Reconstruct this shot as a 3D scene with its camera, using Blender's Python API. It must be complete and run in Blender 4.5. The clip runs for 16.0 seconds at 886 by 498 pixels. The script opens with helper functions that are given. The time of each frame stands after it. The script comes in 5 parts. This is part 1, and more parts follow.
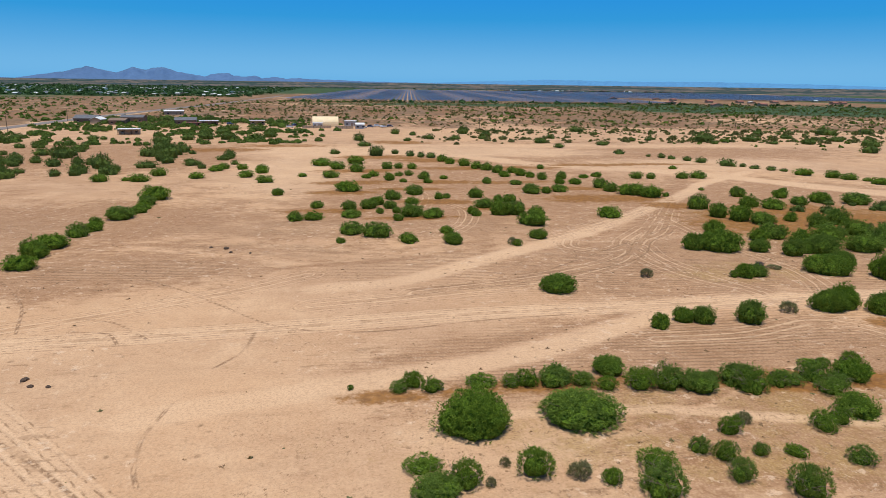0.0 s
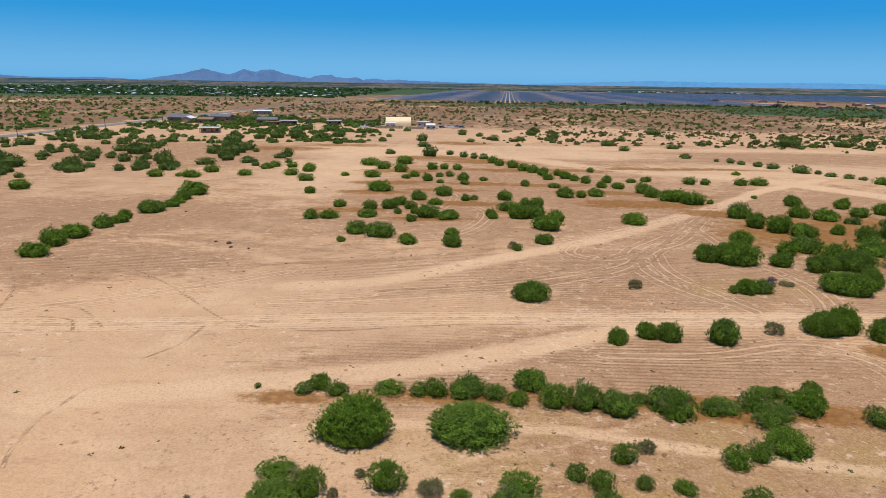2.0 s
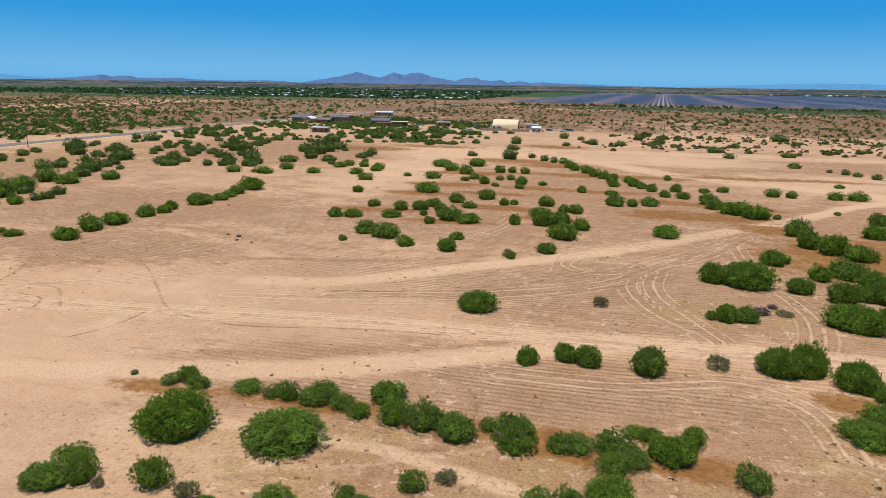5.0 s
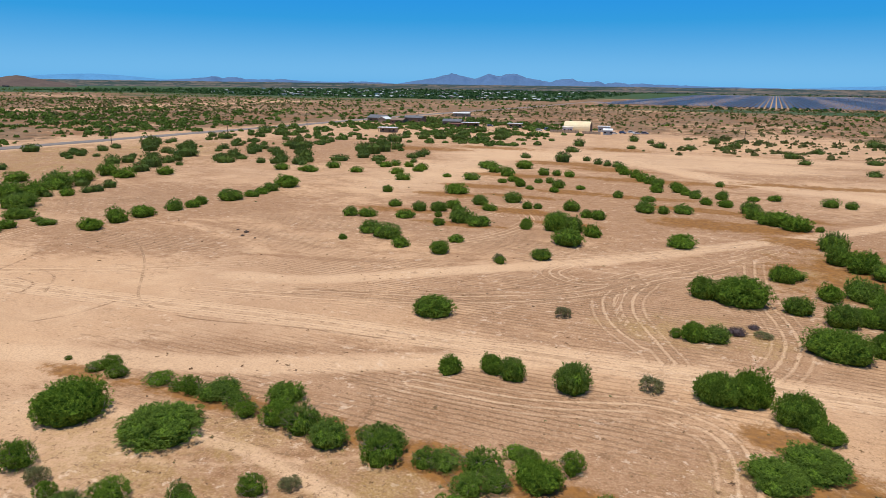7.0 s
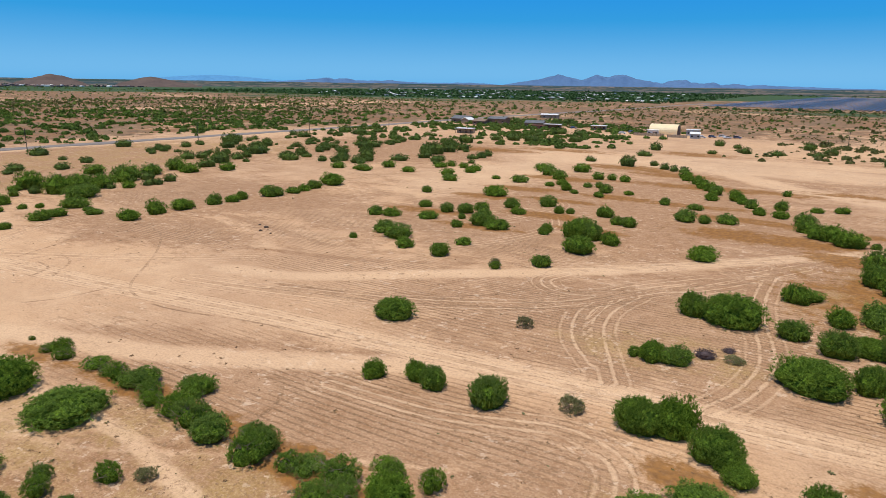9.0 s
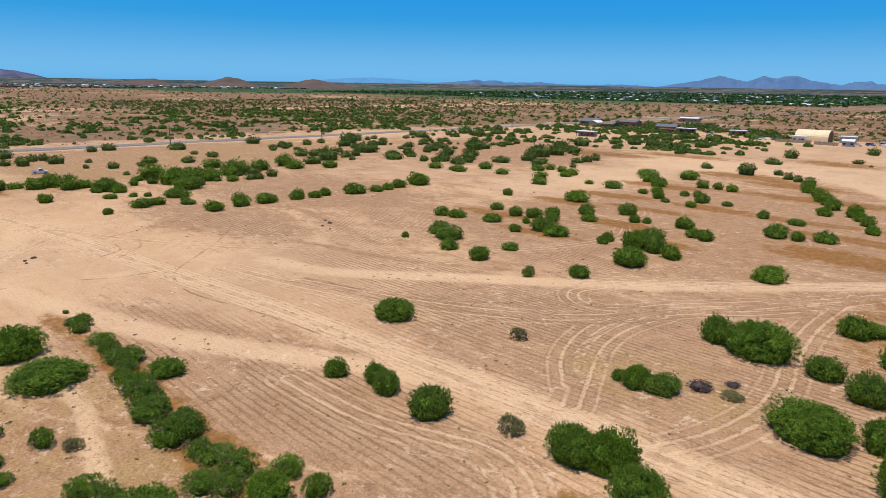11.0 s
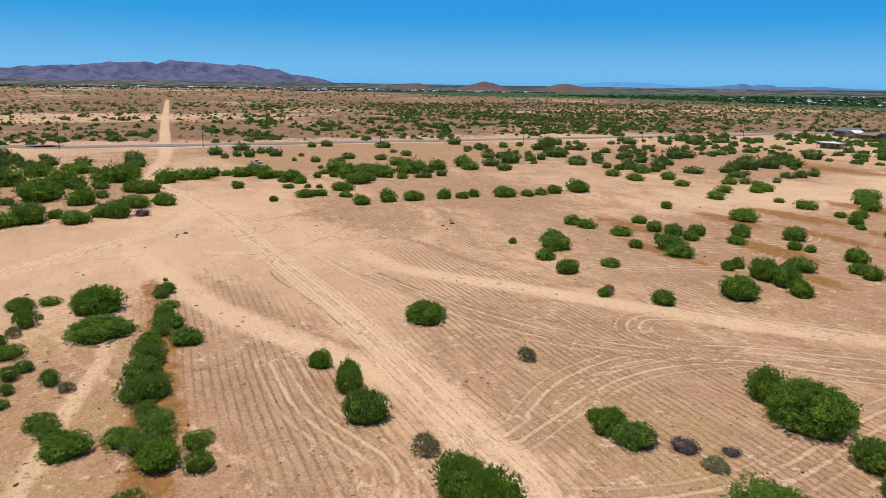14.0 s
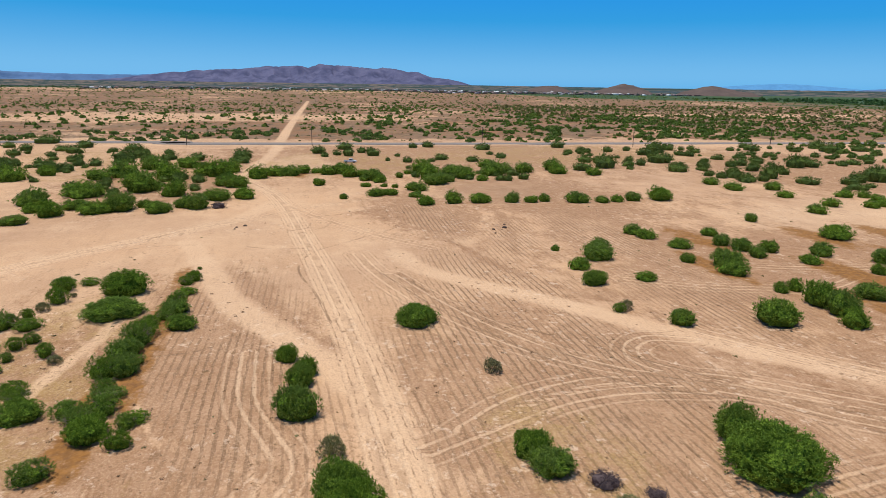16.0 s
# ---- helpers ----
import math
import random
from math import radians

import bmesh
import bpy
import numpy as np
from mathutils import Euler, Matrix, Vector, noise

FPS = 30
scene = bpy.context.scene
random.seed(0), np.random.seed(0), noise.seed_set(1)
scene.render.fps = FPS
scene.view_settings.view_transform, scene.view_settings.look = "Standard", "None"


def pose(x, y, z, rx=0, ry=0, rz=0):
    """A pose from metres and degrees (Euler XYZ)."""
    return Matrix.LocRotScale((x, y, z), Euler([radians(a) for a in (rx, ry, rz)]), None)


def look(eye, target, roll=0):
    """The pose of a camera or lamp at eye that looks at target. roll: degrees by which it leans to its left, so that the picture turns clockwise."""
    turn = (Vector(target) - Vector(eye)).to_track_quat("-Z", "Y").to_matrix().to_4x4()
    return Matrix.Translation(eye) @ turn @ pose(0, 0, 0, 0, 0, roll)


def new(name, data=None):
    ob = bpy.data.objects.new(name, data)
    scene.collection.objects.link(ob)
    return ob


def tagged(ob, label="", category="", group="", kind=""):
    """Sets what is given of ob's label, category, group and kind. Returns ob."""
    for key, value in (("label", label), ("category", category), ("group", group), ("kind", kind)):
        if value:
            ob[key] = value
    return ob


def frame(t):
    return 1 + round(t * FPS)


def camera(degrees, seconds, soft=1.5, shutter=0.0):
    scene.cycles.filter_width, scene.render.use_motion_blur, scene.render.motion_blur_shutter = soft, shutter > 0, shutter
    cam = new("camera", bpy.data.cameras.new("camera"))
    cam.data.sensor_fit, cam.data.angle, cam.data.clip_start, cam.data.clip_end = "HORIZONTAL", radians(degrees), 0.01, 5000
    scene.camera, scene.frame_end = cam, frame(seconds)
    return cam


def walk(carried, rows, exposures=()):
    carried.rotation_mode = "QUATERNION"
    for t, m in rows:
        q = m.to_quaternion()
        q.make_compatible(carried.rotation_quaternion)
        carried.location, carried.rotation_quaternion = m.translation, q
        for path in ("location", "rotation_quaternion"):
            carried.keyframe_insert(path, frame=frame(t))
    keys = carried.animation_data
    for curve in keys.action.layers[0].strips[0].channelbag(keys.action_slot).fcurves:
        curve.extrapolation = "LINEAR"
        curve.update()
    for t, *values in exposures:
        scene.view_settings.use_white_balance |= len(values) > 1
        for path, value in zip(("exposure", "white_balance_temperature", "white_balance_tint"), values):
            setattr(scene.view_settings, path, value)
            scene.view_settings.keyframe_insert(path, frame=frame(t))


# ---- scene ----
cam = camera(68.3, 16.0, 0.45)
METRES, EYE, TILT, LEAN, TURN = 147.8, 30.5, 0.0, 0.0, -8.7
EXPOSURE = -0.04
ROWS = [
    (0.0, 0.0, 0.0, 0.0, 0.2, -14.21, -0.8),
    (0.5, 0.0315, 0.0042, -0.0, 2.31, -14.22, -0.8),
    (1.0, 0.0626, 0.0093, -0.0001, 4.41, -14.22, -0.79),
    (1.5, 0.0934, 0.0156, -0.0002, 6.53, -14.22, -0.79),
    (2.0, 0.1242, 0.0229, -0.0004, 8.64, -14.21, -0.79),
    (2.5, 0.1545, 0.0313, -0.0004, 10.73, -14.21, -0.78),
    (3.0, 0.1845, 0.0407, -0.0005, 12.85, -14.18, -0.79),
    (3.5, 0.2141, 0.0511, -0.0008, 15.0, -14.18, -0.76),
    (4.0, 0.2431, 0.0628, -0.001, 17.08, -14.16, -0.76),
    (6.5, 0.3821, 0.1362, -0.0005, 27.41, -14.17, -0.77),
    (7.0, 0.4082, 0.1539, -0.0005, 29.47, -14.16, -0.78),
    (7.5, 0.4338, 0.1726, -0.0005, 31.56, -14.16, -0.79),
    (8.0, 0.4585, 0.1922, -0.0005, 33.8, -14.17, -0.8),
    (8.5, 0.4826, 0.2127, -0.0004, 36.1, -14.18, -0.83),
    (9.0, 0.5059, 0.2344, -0.0003, 38.62, -14.19, -0.84),
    (11.5, 0.6023, 0.3587, -0.0003, 55.03, -14.2, -0.79),
    (12.0, 0.6168, 0.3857, -0.0004, 58.66, -14.19, -0.78),
    (12.5, 0.6295, 0.4134, -0.0005, 62.26, -14.19, -0.78),
    (13.0, 0.6403, 0.4416, -0.0005, 65.82, -14.18, -0.79),
    (13.5, 0.6494, 0.4706, -0.0007, 69.4, -14.16, -0.8),
    (14.0, 0.6566, 0.5002, -0.0008, 72.96, -14.14, -0.8),
    (14.5, 0.6619, 0.5302, -0.0008, 76.45, -14.1, -0.81),
    (15.0, 0.6657, 0.5606, -0.0011, 79.36, -14.08, -0.76),
    (15.5, 0.6681, 0.5912, -0.0012, 82.07, -14.09, -0.77),
    (16.0, 0.669, 0.6223, -0.0013, 84.79, -14.09, -0.77),
]
walk(cam, [(t, pose(0, 0, EYE, TILT, LEAN, TURN) @ pose(METRES * x, METRES * y, METRES * z, 90 + pitch, roll, yaw)) for t, x, y, z, yaw, pitch, roll in ROWS], [(0.0, EXPOSURE), (4.0, EXPOSURE + 0.02), (8.0, EXPOSURE + 0.08), (16.0, EXPOSURE + 0.10)])

# ---- sky and sun ----
SUN_ELEVATION, SUN_AZIMUTH = 79.0, 195.0   # azimuth clockwise from +y
world = bpy.data.worlds.new("sky")
scene.world = world
world.use_nodes = True
wt = world.node_tree
wt.nodes.clear()
sky = wt.nodes.new("ShaderNodeTexSky")
sky.sky_type = "NISHITA"
sky.sun_disc = False
sky.sun_elevation = radians(SUN_ELEVATION)
sky.sun_rotation = radians(SUN_AZIMUTH)
sky.air_density, sky.dust_density, sky.ozone_density = 1.0, 0.3, 1.0
back = wt.nodes.new("ShaderNodeBackground")
back.inputs["Strength"].default_value = 0.1
out = wt.nodes.new("ShaderNodeOutputWorld")
# clear desert air: the sky's own paleness towards the horizon is kept, its hue is a deeper blue
red = wt.nodes.new("ShaderNodeSeparateColor")
wt.links.new(sky.outputs["Color"], red.inputs[0])
level = wt.nodes.new("ShaderNodeMapRange")
level.inputs["From Min"].default_value, level.inputs["From Max"].default_value = 0.5, 7.5
wt.links.new(red.outputs[0], level.inputs["Value"])
hue = wt.nodes.new("ShaderNodeValToRGB")
hue.color_ramp.elements[0].color = (0.13, 0.19, 0.30, 1)
hue.color_ramp.elements[1].color = (0.22, 0.53, 0.84, 1)
for at, c in ((0.12, (0.10, 0.20, 0.38, 1)), (0.3, (0.010, 0.25, 0.77, 1)), (0.55, (0.035, 0.325, 0.72, 1))):
    hue.color_ramp.elements.new(at).color = c
wt.links.new(level.outputs["Result"], hue.inputs[0])
bright = wt.nodes.new("ShaderNodeVectorMath")
bright.operation = "SCALE"
bright.inputs["Scale"].default_value = 10.0
wt.links.new(hue.outputs[0], bright.inputs[0])
wt.links.new(bright.outputs[0], back.inputs["Color"])
wt.links.new(back.outputs["Background"], out.inputs["Surface"])

sun_data = bpy.data.lights.new("sun", "SUN")
sun_data.energy, sun_data.angle, sun_data.color = 4.2, radians(0.53), (1.0, 0.95, 0.87)
sun = new("sun", sun_data)
az, el = radians(SUN_AZIMUTH), radians(SUN_ELEVATION)
toward = Vector((math.sin(az) * math.cos(el), math.cos(az) * math.cos(el), math.sin(el)))
sun.matrix_world = look(tuple(toward * 200), (0, 0, 0))


# ---- node helpers ----
class Nodes:
    """A material's node tree, written as short calls."""

    def __init__(self, name, roughness=0.9, metallic=0.0, specular=0.3):
        self.mat = bpy.data.materials.new(name)
        self.mat.use_nodes = True
        self.tree = self.mat.node_tree
        self.bsdf = self.tree.nodes["Principled BSDF"]
        self.bsdf.inputs["Roughness"].default_value = roughness
        self.bsdf.inputs["Metallic"].default_value = metallic
        self.bsdf.inputs["Specular IOR Level"].default_value = specular
        self.coord = self.tree.nodes.new("ShaderNodeTexCoord").outputs["Object"]

    def put(self, socket, value):
        if hasattr(value, "is_linked") or hasattr(value, "links"):
            self.tree.links.new(value, socket)
        elif isinstance(value, tuple) and len(value) == 3 and socket.type == "RGBA":
            socket.default_value = (*value, 1)
        else:
            socket.default_value = value

    def noise(self, scale, detail=3.0, rough=0.55, vector=None, distortion=0.0):
        n = self.tree.nodes.new("ShaderNodeTexNoise")
        self.put(n.inputs["Vector"], vector or self.coord)
        n.inputs["Scale"].default_value, n.inputs["Detail"].default_value = scale, detail
        n.inputs["Roughness"].default_value, n.inputs["Distortion"].default_value = rough, distortion
        return n.outputs["Fac"]

    def voronoi(self, scale, vector=None, out="Distance"):
        n = self.tree.nodes.new("ShaderNodeTexVoronoi")
        self.put(n.inputs["Vector"], vector or self.coord)
        n.inputs["Scale"].default_value = scale
        return n.outputs[out]

    def stretch(self, x, y, z=1.0, turn=0.0):
        n = self.tree.nodes.new("ShaderNodeMapping")
        self.put(n.inputs["Vector"], self.coord)
        n.inputs["Scale"].default_value = (x, y, z)
        n.inputs["Rotation"].default_value = (0, 0, radians(turn))
        return n.outputs["Vector"]

    def maths(self, op, a, b=0.0, c=0.0, clamp=False):
        n = self.tree.nodes.new("ShaderNodeMath")
        n.operation, n.use_clamp = op, clamp
        for socket, value in zip(n.inputs, (a, b, c)):
            self.put(socket, value)
        return n.outputs[0]

    def ramp(self, value, low, high, a=0.0, b=1.0):
        n = self.tree.nodes.new("ShaderNodeMapRange")
        n.interpolation_type = "SMOOTHSTEP"
        for key, v in (("Value", value), ("From Min", low), ("From Max", high), ("To Min", a), ("To Max", b)):
            self.put(n.inputs[key], v)
        return n.outputs["Result"]

    def mix(self, fac, a, b, kind="MIX"):
        n = self.tree.nodes.new("ShaderNodeMix")
        n.data_type, n.blend_type = "RGBA", kind
        self.put(n.inputs[0], fac)
        self.put(n.inputs[6], a)
        self.put(n.inputs[7], b)
        return n.outputs[2]

    def attribute(self, name):
        n = self.tree.nodes.new("ShaderNodeAttribute")
        n.attribute_name = name
        return n.outputs["Fac"]

    def split(self):
        n = self.tree.nodes.new("ShaderNodeSeparateXYZ")
        self.put(n.inputs[0], self.coord)
        return n.outputs

    def island(self):
        return self.tree.nodes.new("ShaderNodeNewGeometry").outputs["Random Per Island"]

    def each(self):
        return self.tree.nodes.new("ShaderNodeObjectInfo").outputs["Random"]

    def bump(self, height, strength=0.5, distance=0.1):
        n = self.tree.nodes.new("ShaderNodeBump")
        self.put(n.inputs["Height"], height)
        n.inputs["Strength"].default_value, n.inputs["Distance"].default_value = strength, distance
        self.put(self.bsdf.inputs["Normal"], n.outputs["Normal"])

    def colour(self, value):
        self.put(self.bsdf.inputs["Base Color"], value)
        return self.mat


def surface(name, colour, other, scale=2.0, roughness=0.8, metallic=0.0, relief=0.2, specular=0.3):
    """A worn, slightly uneven surface of two close colours."""
    n = Nodes(name, roughness, metallic, specular)
    big, fine = n.noise(scale, 4), n.noise(scale * 9, 3)
    c = n.mix(n.ramp(big, 0.35, 0.68), colour, other)
    c = n.mix(n.ramp(fine, 0.3, 0.75, 0.0, 0.35), c, tuple(v * 0.6 for v in colour))
    n.bump(fine, relief, 0.03)
    return n.colour(c)


# ---- materials ----
def leaf_material(name, dark, light, dusty):
    n = Nodes(name, 0.7, 0.0, 0.08)
    c = n.mix(n.island(), dark, light)
    c = n.mix(n.ramp(n.each(), 0.0, 1.0, 0.0, 0.45), c, dusty)
    c = n.mix(n.ramp(n.noise(1.7, 3), 0.35, 0.7, 0.0, 0.4), c, tuple(v * 0.6 for v in dark))
    n.colour(c)
    see = n.tree.nodes.new("ShaderNodeBsdfTranslucent")
    n.put(see.inputs["Color"], c)
    both = n.tree.nodes.new("ShaderNodeMixShader")
    both.inputs[0].default_value = 0.3
    n.tree.links.new(n.bsdf.outputs[0], both.inputs[1])
    n.tree.links.new(see.outputs[0], both.inputs[2])
    n.tree.links.new(both.outputs[0], n.tree.nodes["Material Output"].inputs["Surface"])
    return n.mat


def ground_material():
    n = Nodes("desert_sand", 0.95, 0.0, 0.1)
    x, y, _ = n.split()
    patch, drift, clump, grain = n.noise(0.018, 4), n.noise(0.11, 5, 0.6), n.noise(0.9, 4, 0.6), n.noise(6.0, 4, 0.7)
    swept = n.noise(0.5, 4, 0.6, n.stretch(0.12, 1.0, 1.0, 4))
    c = n.mix(n.ramp(patch, 0.35, 0.65), SAND, SAND_PINK)
    c = n.mix(n.ramp(drift, 0.42, 0.75, 0.0, 0.5), c, SAND_PALE)
    c = n.mix(n.ramp(swept, 0.52, 0.78, 0.0, 0.3), c, SAND_DARK)
    # brown crusted soil, mottled
    crust = n.maths("ADD", n.maths("MULTIPLY", n.noise(0.14, 6, 0.7, n.stretch(0.6, 1.0, 1.0)), 1.2), n.maths("MULTIPLY", n.noise(0.9, 5, 0.7, n.stretch(0.5, 1.0, 1.0)), 0.8))
    brown = n.ramp(n.maths("MULTIPLY_ADD", n.attribute("soil"), 0.52, crust), 1.18, 1.48)
    c = n.mix(n.maths("MULTIPLY", brown, 0.8), c, n.mix(n.ramp(n.noise(0.5, 5, 0.7), 0.4, 0.62), SOIL_BROWN, SOIL_RED))
    # old plough rows, broken and faded
    warp = n.maths("MULTIPLY", n.maths("SUBTRACT", n.noise(0.014, 1), 0.5), 6.0)
    warp = n.maths("ADD", warp, n.maths("MULTIPLY", n.maths("SUBTRACT", n.noise(0.6, 3, 0.6), 0.5), 0.4))
    u = n.maths("ADD", n.maths("MULTIPLY_ADD", x, 0.045, y), warp)
    row = n.maths("SINE", n.maths("MULTIPLY", u, 2 * math.pi / 0.92))
    dash = n.noise(1.0, 5, 0.7, n.stretch(0.35, 1.6, 1.0))
    row = n.ramp(n.maths("MULTIPLY_ADD", dash, 2.4, row), 1.55, 2.1)
    worn = n.ramp(n.noise(0.09, 5, 0.65, n.stretch(0.6, 1.0, 1.0)), 0.36, 0.52)
    furrow = n.maths("MULTIPLY", n.maths("MULTIPLY", row, n.attribute("furrow")), worn)
    soil = n.maths("MULTIPLY", n.attribute("furrow"), n.ramp(n.noise(0.16, 5, 0.65), 0.35, 0.65, 0.05, 0.75))
    c = n.mix(soil, c, SAND_PINK)
    c = n.mix(n.maths("MULTIPLY", furrow, 0.86), c, FURROW)
    # dry grass, tan and rust
    fray = n.maths("ADD", n.maths("MULTIPLY", n.noise(0.35, 5, 0.65), 1.1), n.maths("MULTIPLY", n.noise(2.5, 4, 0.7), 0.7))
    tan = n.ramp(n.maths("ADD", n.maths("MULTIPLY", n.attribute("straw"), 0.6), n.maths("ADD", n.maths("MULTIPLY", n.noise(0.13, 6, 0.7), 1.3), n.maths("MULTIPLY", n.noise(1.6, 5, 0.75), 0.6))), 1.4, 1.75)
    c = n.mix(n.maths("MULTIPLY", tan, 0.7), c, n.mix(n.ramp(grain, 0.3, 0.7), STRAW, STRAW_DARK))
    # vehicle tracks
    road = n.ramp(n.maths("ADD", n.attribute("road"), n.maths("MULTIPLY", n.noise(0.5, 6, 0.7), 0.7)), 0.6, 1.25)
    c = n.mix(n.maths("MULTIPLY", road, 0.5), c, SAND_PALE)
    d = n.maths("ABSOLUTE", n.attribute("rut"))
    lane = n.maths("ABSOLUTE", n.maths("SUBTRACT", d, 0.8))
    lane2 = n.maths("ABSOLUTE", n.maths("SUBTRACT", d, 2.3))
    edge = n.maths("MULTIPLY", n.maths("SUBTRACT", n.noise(0.7, 3), 0.5), 0.5)
    rut = n.maths("MAXIMUM", n.ramp(n.maths("ADD", lane, edge), 0.3, 0.08), n.maths("MULTIPLY", n.ramp(n.maths("ADD", lane2, edge), 0.25, 0.05), 0.6))
    true_rut = n.ramp(n.maths("ABSOLUTE", n.maths("SUBTRACT", d, n.attribute("rut_near"))), 0.6, 0.35)
    rut = n.maths("MULTIPLY", n.maths("MULTIPLY", rut, true_rut), n.ramp(n.noise(0.12, 3), 0.26, 0.46))
    mid = n.maths("MULTIPLY", n.ramp(n.maths("ADD", n.attribute("rut_near"), edge), 0.6, 0.25), n.ramp(n.noise(0.2, 3), 0.4, 0.6))
    rim = n.maths("ABSOLUTE", n.maths("SUBTRACT", n.maths("ADD", n.maths("MINIMUM", lane, lane2), edge), 0.36))
    rim = n.maths("MULTIPLY", n.ramp(rim, 0.14, 0.03), n.ramp(n.noise(0.8, 5, 0.7), 0.45, 0.6))
    rim = n.maths("MULTIPLY", n.maths("MULTIPLY", rim, true_rut), n.ramp(d, 3.4, 2.6))
    c = n.mix(n.maths("MULTIPLY", rut, 0.6), c, SAND_PALE)
    c = n.mix(n.maths("MULTIPLY", rim, 0.75), c, FURROW)
    c = n.mix(n.maths("MULTIPLY", mid, 0.45), c, SAND_DARK)
    line = n.ramp(n.maths("ADD", n.maths("ABSOLUTE", n.attribute("line")), n.maths("MULTIPLY", edge, 0.3)), 0.30, 0.08)
    line = n.maths("MULTIPLY", n.maths("MULTIPLY", line, n.ramp(n.maths("ABSOLUTE", n.maths("SUBTRACT", n.maths("ABSOLUTE", n.attribute("line")), n.attribute("line_near"))), 0.35, 0.2)), n.ramp(n.noise(0.25, 3), 0.34, 0.54))
    c = n.mix(n.maths("MULTIPLY", line, 0.8), c, FURROW)
    # crumbs, stones and dung
    crumb = n.ramp(n.maths("ADD", n.voronoi(0.4), n.maths("MULTIPLY", n.noise(2.0, 4), 0.3)), 0.30, 0.20)
    crumb = n.maths("MULTIPLY", crumb, n.ramp(n.noise(0.05, 4), 0.42, 0.6))
    c = n.mix(n.maths("MULTIPLY", crumb, 0.75), c, FURROW)
    loose = n.maths("MAXIMUM", n.maths("MULTIPLY", n.attribute("furrow"), 0.8), n.attribute("straw"))
    speck = n.maths("MULTIPLY", n.ramp(n.noise(1.5, 6, 0.8), 0.55, 0.62), n.ramp(n.maths("MULTIPLY_ADD", loose, 0.22, n.noise(0.09, 4)), 0.48, 0.72, 0.1, 1.0))
    c = n.mix(n.maths("MULTIPLY", speck, 0.85), c, FURROW)
    chalk = n.maths("MULTIPLY", n.ramp(n.noise(0.6, 6, 0.75), 0.57, 0.62), n.ramp(n.maths("MULTIPLY_ADD", n.attribute("soil"), 0.12, n.noise(0.05, 3)), 0.5, 0.62))
    c = n.mix(n.maths("MULTIPLY", n.maths("MULTIPLY", n.ramp(n.noise(0.75, 6, 0.72, n.stretch(0.3, 1.0, 1.0, 3)), 0.585, 0.63), n.ramp(n.maths("MULTIPLY_ADD", n.attribute("soil"), 0.25, n.noise(0.05, 3)), 0.42, 0.7)), 0.62), c, FURROW)
    c = n.mix(n.maths("MULTIPLY", chalk, 0.5), c, CHALK)
    c = n.mix(n.ramp(n.noise(4.0, 6, 0.8), 0.42, 0.7, 0.0, 0.6), c, SAND_DARK)
    c = n.mix(n.ramp(n.noise(3.5, 5, 0.75), 0.45, 0.65, 0.0, 0.3), c, SAND_PALE)
    # far desert: bare pale flats, rust-brown crust, scrub and crops in ragged patches
    wide, ragged, fine = n.noise(0.006, 6, 0.65), n.noise(0.03, 6, 0.7), n.noise(0.16, 5, 0.75)
    patchy = n.maths("ADD", n.maths("MULTIPLY", n.maths("SUBTRACT", wide, 0.5), 1.5), n.maths("ADD", n.maths("MULTIPLY", n.maths("SUBTRACT", ragged, 0.5), 1.3), n.maths("SUBTRACT", fine, 0.5)))
    cover = n.ramp(n.maths("ADD", n.attribute("scrub"), patchy), 0.34, 0.60)
    plain = n.mix(n.ramp(n.noise(0.02, 6, 0.75), 0.42, 0.58), SCRUB, SCRUB_RED)
    plain = n.mix(n.ramp(n.noise(0.09, 5, 0.75), 0.5, 0.62), plain, SCRUB_DARK)
    open_ground = n.ramp(n.attribute("road"), 0.75, 0.25)
    c = n.mix(n.maths("MULTIPLY", n.maths("MULTIPLY", cover, open_ground), 0.92), c, plain)
    spots = n.ramp(n.voronoi(0.22), 0.36, 0.12)
    c = n.mix(n.maths("MULTIPLY", spots, n.maths("MULTIPLY", n.maths("MULTIPLY", n.attribute("scrub"), open_ground), 0.8)), c, SCRUB_GREEN)
    crop = n.ramp(n.maths("ADD", n.attribute("green"), n.noise(0.012, 5, 0.7, n.stretch(0.4, 1.0, 1.0, -5))), 0.95, 1.2)
    c = n.mix(crop, c, n.mix(n.ramp(n.noise(0.05, 5, 0.7), 0.35, 0.65), CROP, CROP_DARK))
    rust = n.ramp(n.maths("MULTIPLY_ADD", n.attribute("grass"), 0.62, n.maths("ADD", fray, n.maths("MULTIPLY", n.maths("SUBTRACT", n.noise(0.12, 5, 0.7), 0.5), 0.9))), 1.12, 1.48)
    c = n.mix(n.maths("MULTIPLY", rust, 0.85), c, n.mix(n.ramp(n.noise(1.1, 4), 0.3, 0.7), RUST, RUST_DARK))
    h = n.maths("MULTIPLY_ADD", clump, 0.5, n.maths("MULTIPLY", grain, 0.25))
    h = n.maths("SUBTRACT", h, n.maths("ADD", n.maths("MULTIPLY", furrow, 0.5), n.maths("MULTIPLY", n.maths("ADD", rut, line), 0.4)))
    n.bump(h, 0.5, 0.25)
    return n.colour(c)


